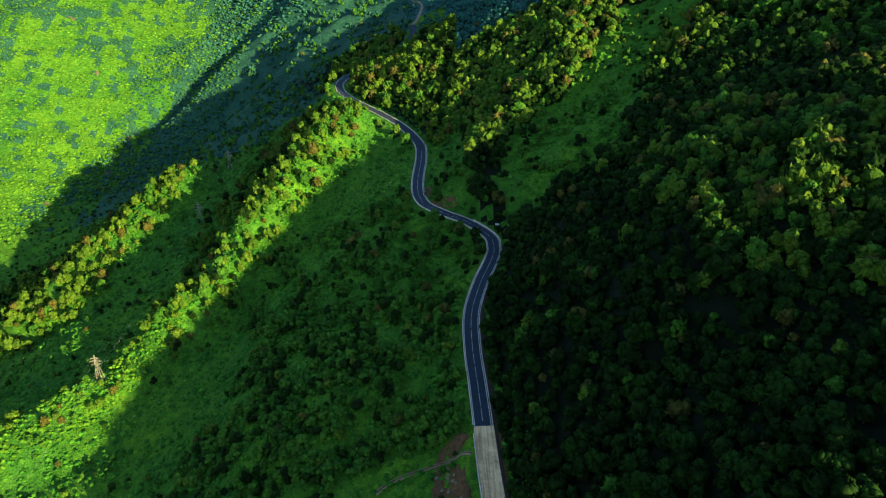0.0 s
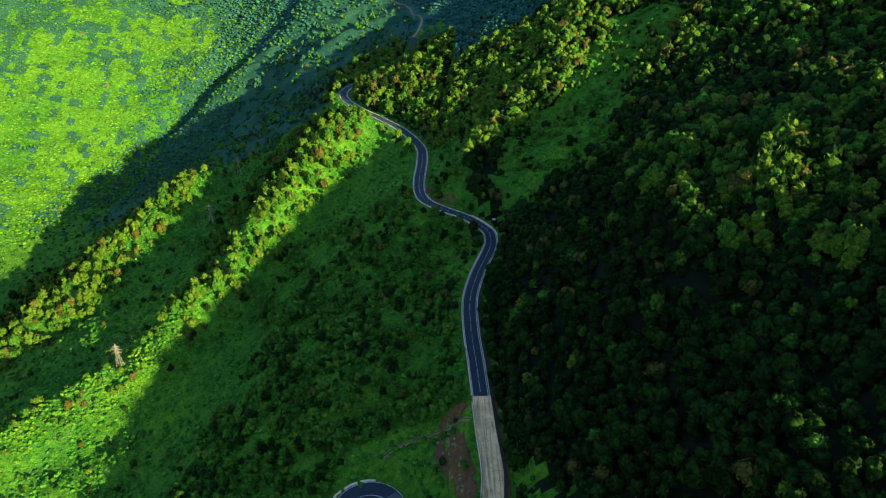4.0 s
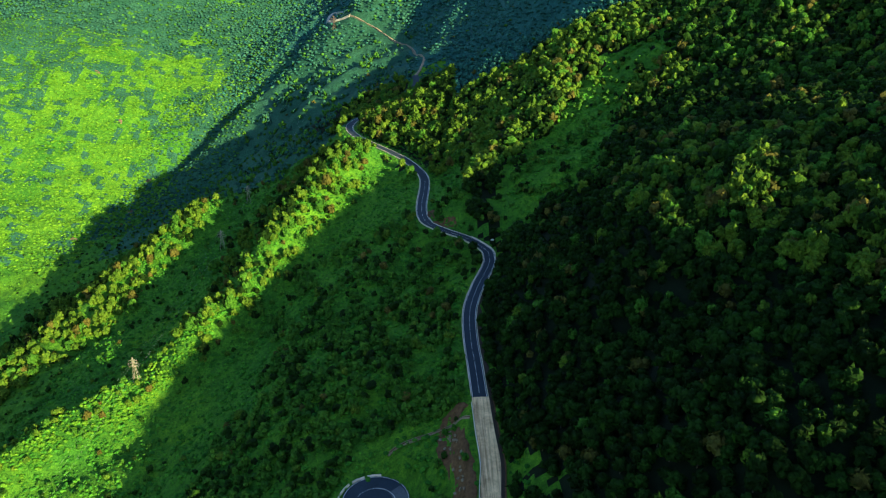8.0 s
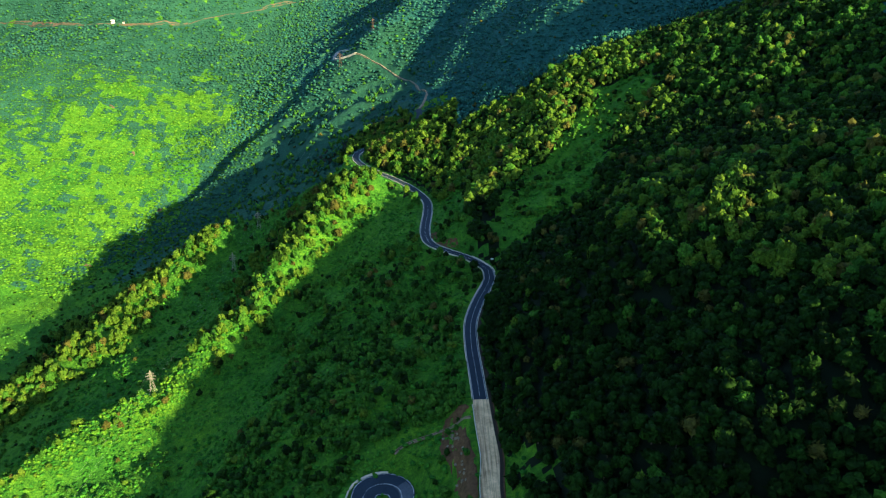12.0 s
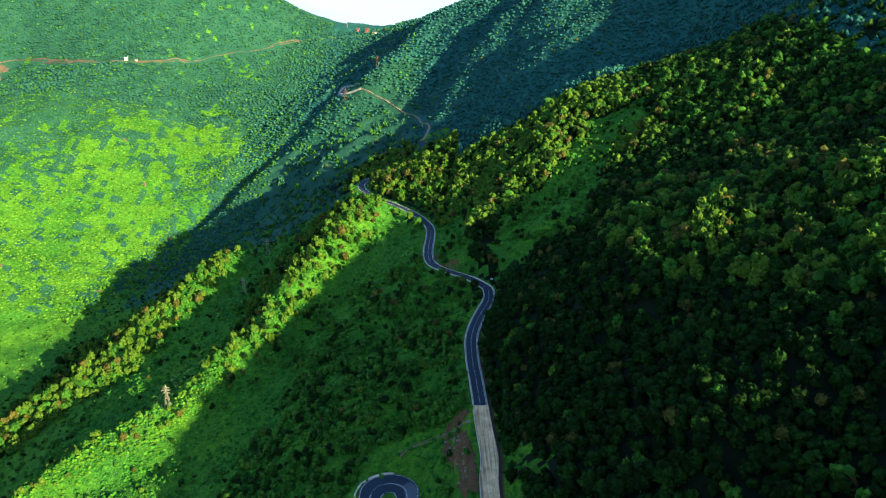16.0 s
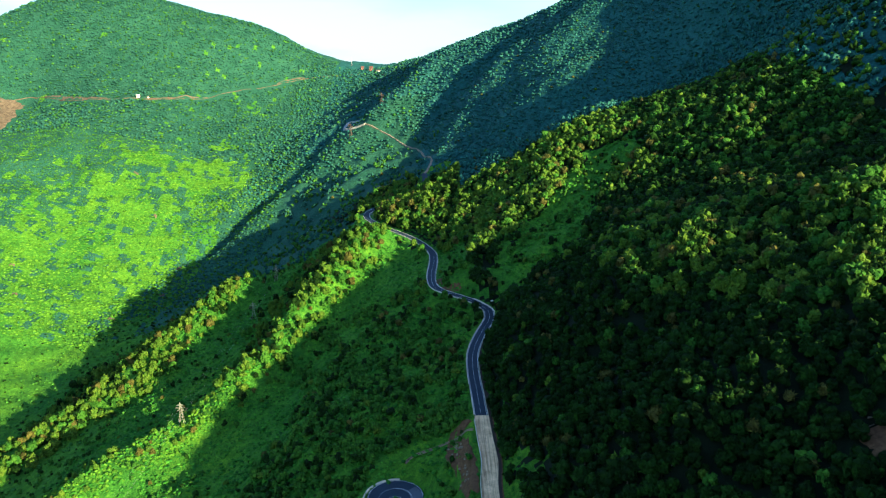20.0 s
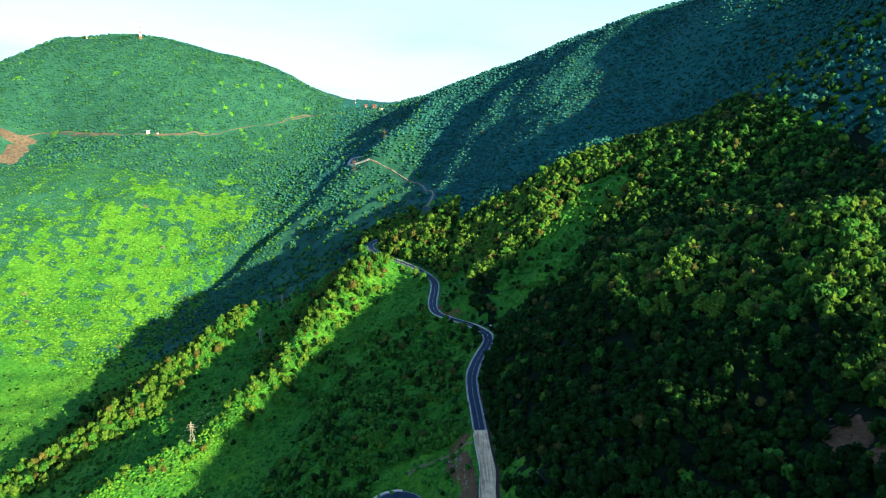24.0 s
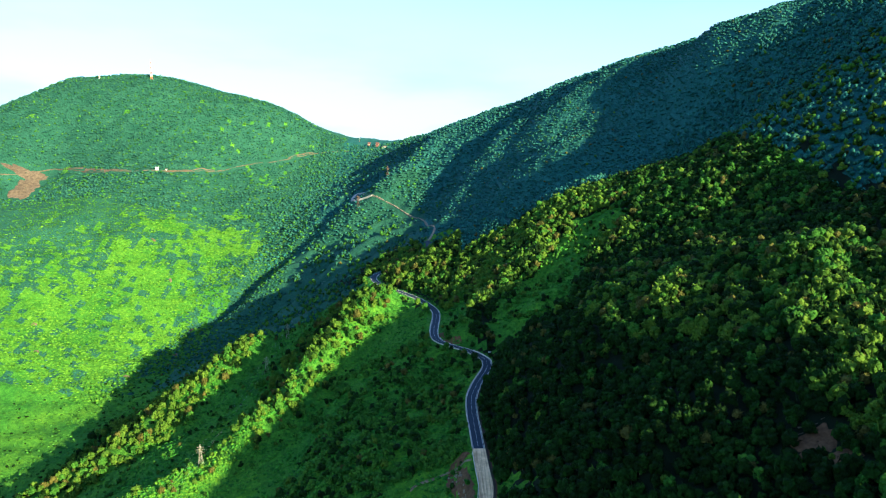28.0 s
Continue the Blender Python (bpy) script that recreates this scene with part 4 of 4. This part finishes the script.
stand(x[a], y[a], rng.uniform(1.1, 2.6, a.sum()), "middle", BOWL_MIX)
# far slopes
x, y = jittered(-330, 620, 430, 930, 5.8)
keep = clear_of_road(x, y) & ~((x < 6) & (y < 640) & (x > -140)) & ((x > -60) | (swell(x, y, 70, 17) > -0.5))
x, y = x[keep], y[keep]
near = y < 620
grassy = (x < -50 + 20 * swell(x, y, 50, 51)) & (y < 1000)
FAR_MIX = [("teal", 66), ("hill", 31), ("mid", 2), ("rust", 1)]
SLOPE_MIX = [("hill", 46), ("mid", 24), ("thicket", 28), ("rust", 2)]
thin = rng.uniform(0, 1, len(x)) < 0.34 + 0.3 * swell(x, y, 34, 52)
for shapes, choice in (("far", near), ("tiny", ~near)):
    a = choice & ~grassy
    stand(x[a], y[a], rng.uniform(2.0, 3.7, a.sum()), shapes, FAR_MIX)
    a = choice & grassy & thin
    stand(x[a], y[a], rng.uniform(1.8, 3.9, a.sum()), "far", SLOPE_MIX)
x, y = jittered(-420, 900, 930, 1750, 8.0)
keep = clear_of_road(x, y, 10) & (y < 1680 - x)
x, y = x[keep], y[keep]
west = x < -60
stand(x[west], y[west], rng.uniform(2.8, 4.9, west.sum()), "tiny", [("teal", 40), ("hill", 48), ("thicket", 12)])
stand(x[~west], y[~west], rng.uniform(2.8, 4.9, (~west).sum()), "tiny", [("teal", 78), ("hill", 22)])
x, y = jittered(-620, -330, 90, 560, 9.0)
d2, _ = near_line(x, y, SPUR_2)
x, y = x[d2 > 26], y[d2 > 26]
stand(x, y, rng.uniform(1.2, 2.7, len(x)), "tiny", [("mid", 50), ("thicket", 35), ("dark", 15)])
x, y = jittered(-500, -330, 560, 960, 6.0)
stand(x, y, rng.uniform(2.0, 3.6, len(x)), "tiny", [("thicket", 25), ("hill", 50), ("mid", 25)])
# the mountainside above
x, y = jittered(330, 800, -260, 430, 8.5)
x2, y2 = jittered(620, 760, 430, 930, 10.5)
x, y = np.r_[x, x2], np.r_[y, y2]
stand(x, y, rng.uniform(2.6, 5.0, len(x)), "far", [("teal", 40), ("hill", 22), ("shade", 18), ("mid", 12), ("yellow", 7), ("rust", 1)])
# the far hill: closed woods above, grassy openings between thickets below
GRASS = [(-640, 1050, 45), (-525, 1090, 50), (-530, 1000, 55), (-655, 900, 50), (-580, 850, 60), (-667, 775, 60), (-715, 680, 60), (-528, 1465, 35),
         (-465, 1030, 35), (-1060, 1400, 45), (-540, 795, 55), (-515, 1200, 30), (-800, 640, 60), (-620, 640, 70), (-850, 760, 45), (-560, 600, 60)]


def grassiness(x, y):
    g = np.zeros(len(x))
    for cx, cy, r in GRASS:
        g = np.maximum(g, 1.1 - np.hypot(x - cx, y - cy) / (1.5 * r))
    g = np.maximum(g, 0.62 * (1 - ease(y - 0.25 * (x + 600), 660, 1230)))
    g = g - 0.35 * ease(-x, 660, 860)
    # streaks that run down the fall of the slope
    return g + 0.34 * swell(x + 0.4 * y, 0.45 * y, 48, 19) + 0.30 * swell(x, y, 30, 29) - 0.05


x, y = jittered(-900, -330, 480, 1130, 5.2)
x2, y2 = jittered(-1600, -330, 1130, 1850, 7.2)
x3, y3 = jittered(-1400, -900, 650, 1130, 7.5)
x, y = np.r_[x, x2, x3], np.r_[y, y2, y3]
d, _ = near_line(x, y, HILL_ROAD)
slip = (np.hypot((x + 1165) / 45, (y - 1400) / 75) < 1) | (np.hypot((x + 1195) / 80, (y - 1450) / 22) < 1)
keep = (d > 10) & ~slip & (rng.uniform(0, 1, len(x)) > np.clip(grassiness(x, y) * np.where(y > 1150, 0.6, 1.1), 0.02, 0.72)) & (x < -330 - (y < 900) * 150)
x, y = x[keep], y[keep]
high = y > 1130
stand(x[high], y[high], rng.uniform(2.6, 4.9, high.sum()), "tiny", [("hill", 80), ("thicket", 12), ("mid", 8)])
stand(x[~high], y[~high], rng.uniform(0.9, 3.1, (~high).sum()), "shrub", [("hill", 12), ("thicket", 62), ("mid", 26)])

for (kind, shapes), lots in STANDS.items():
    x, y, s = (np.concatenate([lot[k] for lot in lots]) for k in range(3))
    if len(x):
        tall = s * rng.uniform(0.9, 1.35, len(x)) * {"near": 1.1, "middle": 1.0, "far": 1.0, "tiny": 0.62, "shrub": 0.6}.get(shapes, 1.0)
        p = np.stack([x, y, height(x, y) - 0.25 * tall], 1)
        scatter_mesh("trees", SHAPES[shapes], p, s, tall, *LEAF_TONES[kind], "trees", shapes in ("far", "tiny", "shrub"))

# low scrub and creepers between the trees
x, y = jittered(-340, 4, -110, 430, 3.1)
x2, y2 = jittered(40, 180, 140, 300, 3.0)
x4, y4 = jittered(5, 19, -150, 10, 2.4)
x, y = np.r_[x, x2, x4], np.r_[y, y2, y4]
keep = clear_of_road(x, y, np.where((x > -2) & (y < 165), 8.4, 5.6)) & (rng.uniform(0, 1, len(x)) < 0.85) & ~((np.abs(x + 12) < 7) & (y < 0) & (y > -75))
x, y = x[keep], y[keep]
s = rng.uniform(0.7, 1.8, len(x)) * (1 + 0.3 * swell(x, y, 14, 48))
scatter_mesh("scrub", TINY, np.stack([x, y, height(x, y) - 0.45 * s], 1), s, s * 0.62, M_SCRUB, "low tangled green scrub and creepers", "scrub")
# bushes that stand out of the scrub in clumps
x, y = jittered(-345, 0, -90, 470, 4.2)
x2, y2 = jittered(30, 205, 150, 345, 4.6)
x, y = np.r_[x, x2], np.r_[y, y2]
keep = clear_of_road(x, y, 8.4) & (rng.uniform(0, 1, len(x)) < 0.42 + 0.4 * swell(x, y, 20, 49)) & ~((np.abs(x + 12) < 8) & (y < 0)) & ((x < 0) | inside(x, y, MEADOW[0]))
x, y = x[keep], y[keep]
s = rng.uniform(0.9, 2.3, len(x))
scatter_mesh("bushes", BUSH, np.stack([x, y, height(x, y) - 0.35 * s], 1), s, s * 0.72, M_SCRUB, "rounded green bushes in the scrub", "bushes")
# grass on the first spur's tail, coloured brighter to paint sunlight in
x, y = jittered(-345, -190, 20, 190, 3.4)
d1, _ = near_line(x, y, SPUR_1)
keep = (d1 < 24) & (rng.uniform(0, 1, len(x)) < 0.7)
x, y = x[keep], y[keep]
s = rng.uniform(0.8, 2.2, len(x))
scatter_mesh("grass", FAR, np.stack([x, y, height(x, y) - 0.35 * s], 1), s, s * 0.75, M_GRASS, "grass clumps on the spur, brightened with painted sunlight", "grass")
# tall grass in clumps on the open parts of the far hill
x, y = jittered(-900, -330, 480, 1150, 6.0)
keep = (grassiness(x, y) + rng.uniform(-0.3, 0.3, len(x)) > 0.25) & (x < -330 - (y < 900) * 150)
x, y = x[keep], y[keep]
s = rng.uniform(1.6, 4.2, len(x))
scatter_mesh("grass", TINY, np.stack([x, y, height(x, y) - 0.42 * s], 1), s, s * 0.5, M_GRASS, "tall bright green grass in clumps", "grass", True)


# the earth under closed woods, coloured near black for the shade there
me = ground.data
me.materials.append(M_FLOOR_SHADE)
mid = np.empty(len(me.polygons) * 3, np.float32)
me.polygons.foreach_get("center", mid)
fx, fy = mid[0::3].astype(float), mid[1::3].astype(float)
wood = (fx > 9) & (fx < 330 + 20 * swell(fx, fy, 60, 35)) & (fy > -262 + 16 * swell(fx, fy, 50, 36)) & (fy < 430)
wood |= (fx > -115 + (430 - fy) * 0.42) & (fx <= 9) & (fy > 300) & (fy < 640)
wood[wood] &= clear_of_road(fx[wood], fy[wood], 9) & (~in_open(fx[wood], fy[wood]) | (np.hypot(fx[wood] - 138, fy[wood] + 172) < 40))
# far slopes take the ground colours with haze painted in
me.materials.append(M_WOODLAND_HAZE)
me.materials.append(M_HILLSIDE_HAZE)
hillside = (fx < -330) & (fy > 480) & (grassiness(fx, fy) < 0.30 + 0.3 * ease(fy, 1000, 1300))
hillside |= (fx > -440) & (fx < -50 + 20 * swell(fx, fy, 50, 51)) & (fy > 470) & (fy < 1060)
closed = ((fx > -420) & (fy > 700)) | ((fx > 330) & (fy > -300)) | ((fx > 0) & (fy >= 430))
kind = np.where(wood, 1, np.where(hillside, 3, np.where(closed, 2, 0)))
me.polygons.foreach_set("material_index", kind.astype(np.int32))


# single trees on the slope nearest the road
def tree_kind(leaf, label, seed):
    r = np.random.default_rng(seed)
    ob = thing("broadleaf_tree", label, "tree", "trees beside the road")
    v, f = crown_shape(r, 20, ICO1, 0.26, 80, 1.0)
    raw_part("crown", v, f, leaf, ob, smooth=True)
    bm = bmesh.new()
    bar(bm, (0, 0, -0.35), (0.03, 0.02, 0.55), 0.085, 7, 0.06)
    bar(bm, (0.03, 0.02, 0.55), (-0.02, 0.05, 1.2), 0.06, 7, 0.025)
    part("trunk", bm, M_BARK, ob)
    for k in range(3):
        a = k * 2.1 + r.uniform(0, 1)
        bm = bmesh.new()
        bar(bm, (0.02, 0.02, 0.45 + 0.12 * k), (math.cos(a) * 0.5, math.sin(a) * 0.5, 0.95 + 0.15 * k), 0.04, 5, 0.015)
        part("limb", bm, M_BARK, ob)
    return ob


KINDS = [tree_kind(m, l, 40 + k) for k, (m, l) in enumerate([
    (M_LEAF_SHADE_DARK, "broadleaf tree with a lumpy crown and shade in its dark green"), (M_LEAF_SHADE, "leafy tree with a broad uneven crown and painted shade"),
    (M_LEAF_SHADE_DARK, "tree with a dense crown darkened by painted shade"), (M_LEAF_MID, "fresh green broadleaf tree on the shaded slope"),
    (M_LEAF_SUN_YELLOW, "yellow green tree among darker ones with sunlight in its tone"), (M_LEAF_RUST, "rust coloured tree among green ones")])]
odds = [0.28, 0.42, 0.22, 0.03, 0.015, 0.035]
used = set()
ROADSIDE = [(-94, 383, 2.2, 4), (-124, 440, 2.4, 4), (-128, 455, 2.4, 4), (-40, 196, 3.0, 4), (-60, 200, 3.4, 4), (-44, 190, 2.8, 4), (-50, 197, 2.6, 3), (-67, 206, 3.0, 4), (-38, 203, 2.4, 4),
            (-7, 162, 1.9, 3), (-15, 166, 2.1, 0), (-21, 169, 2.3, 3), (-28, 174, 2.2, 0), (-36, 181, 2.4, 3), (125, 31, 4.4, 5), (108, -24, 3.4, 5),
            (160, 262, 4.0, 5), (102, -137, 3.2, 5), (175, -135, 3.6, 5), (113, -126, 3.0, 5), (-270, 398, 3.2, 5),
            (136, -181, 1.5, 4), (141, -178, 1.3, 4), (146, -173, 1.4, 3), (133, -175, 1.2, 4), (143, -186, 1.6, 3), (138, -172, 1.1, 4), (128, -172, 1.5, 4)]
lots = [(float(a), float(c), float(e), int(rng.choice(6, p=odds))) for a, c, e in zip(*SINGLES)] + ROADSIDE
for px, py, s, k in lots:
    m = pose(px, py, ground_at(px, py) - 0.1, 0, 0, rng.uniform(0, 360))
    ob = KINDS[k] if k not in used else copy_thing(KINDS[k], m)
    used.add(k)
    ob.matrix_basis = m
    ob.scale = (s, s, s * rng.uniform(0.95, 1.35))

# ---------------------------------------------------------------- slabs of the concrete road
total = length(LOWER)
k, n = 0.0, 0
while k + 5 < total + 0.1:
    for lo, hi in ((-4.25, 0.16), (0.22, 4.65)):
        v, f = beam(piece(LOWER, k, k + 4.92), lo, hi, -0.3, 0.05)
        raw_part("slab", v, f, M_SLAB, road_low)
    k += 5.0
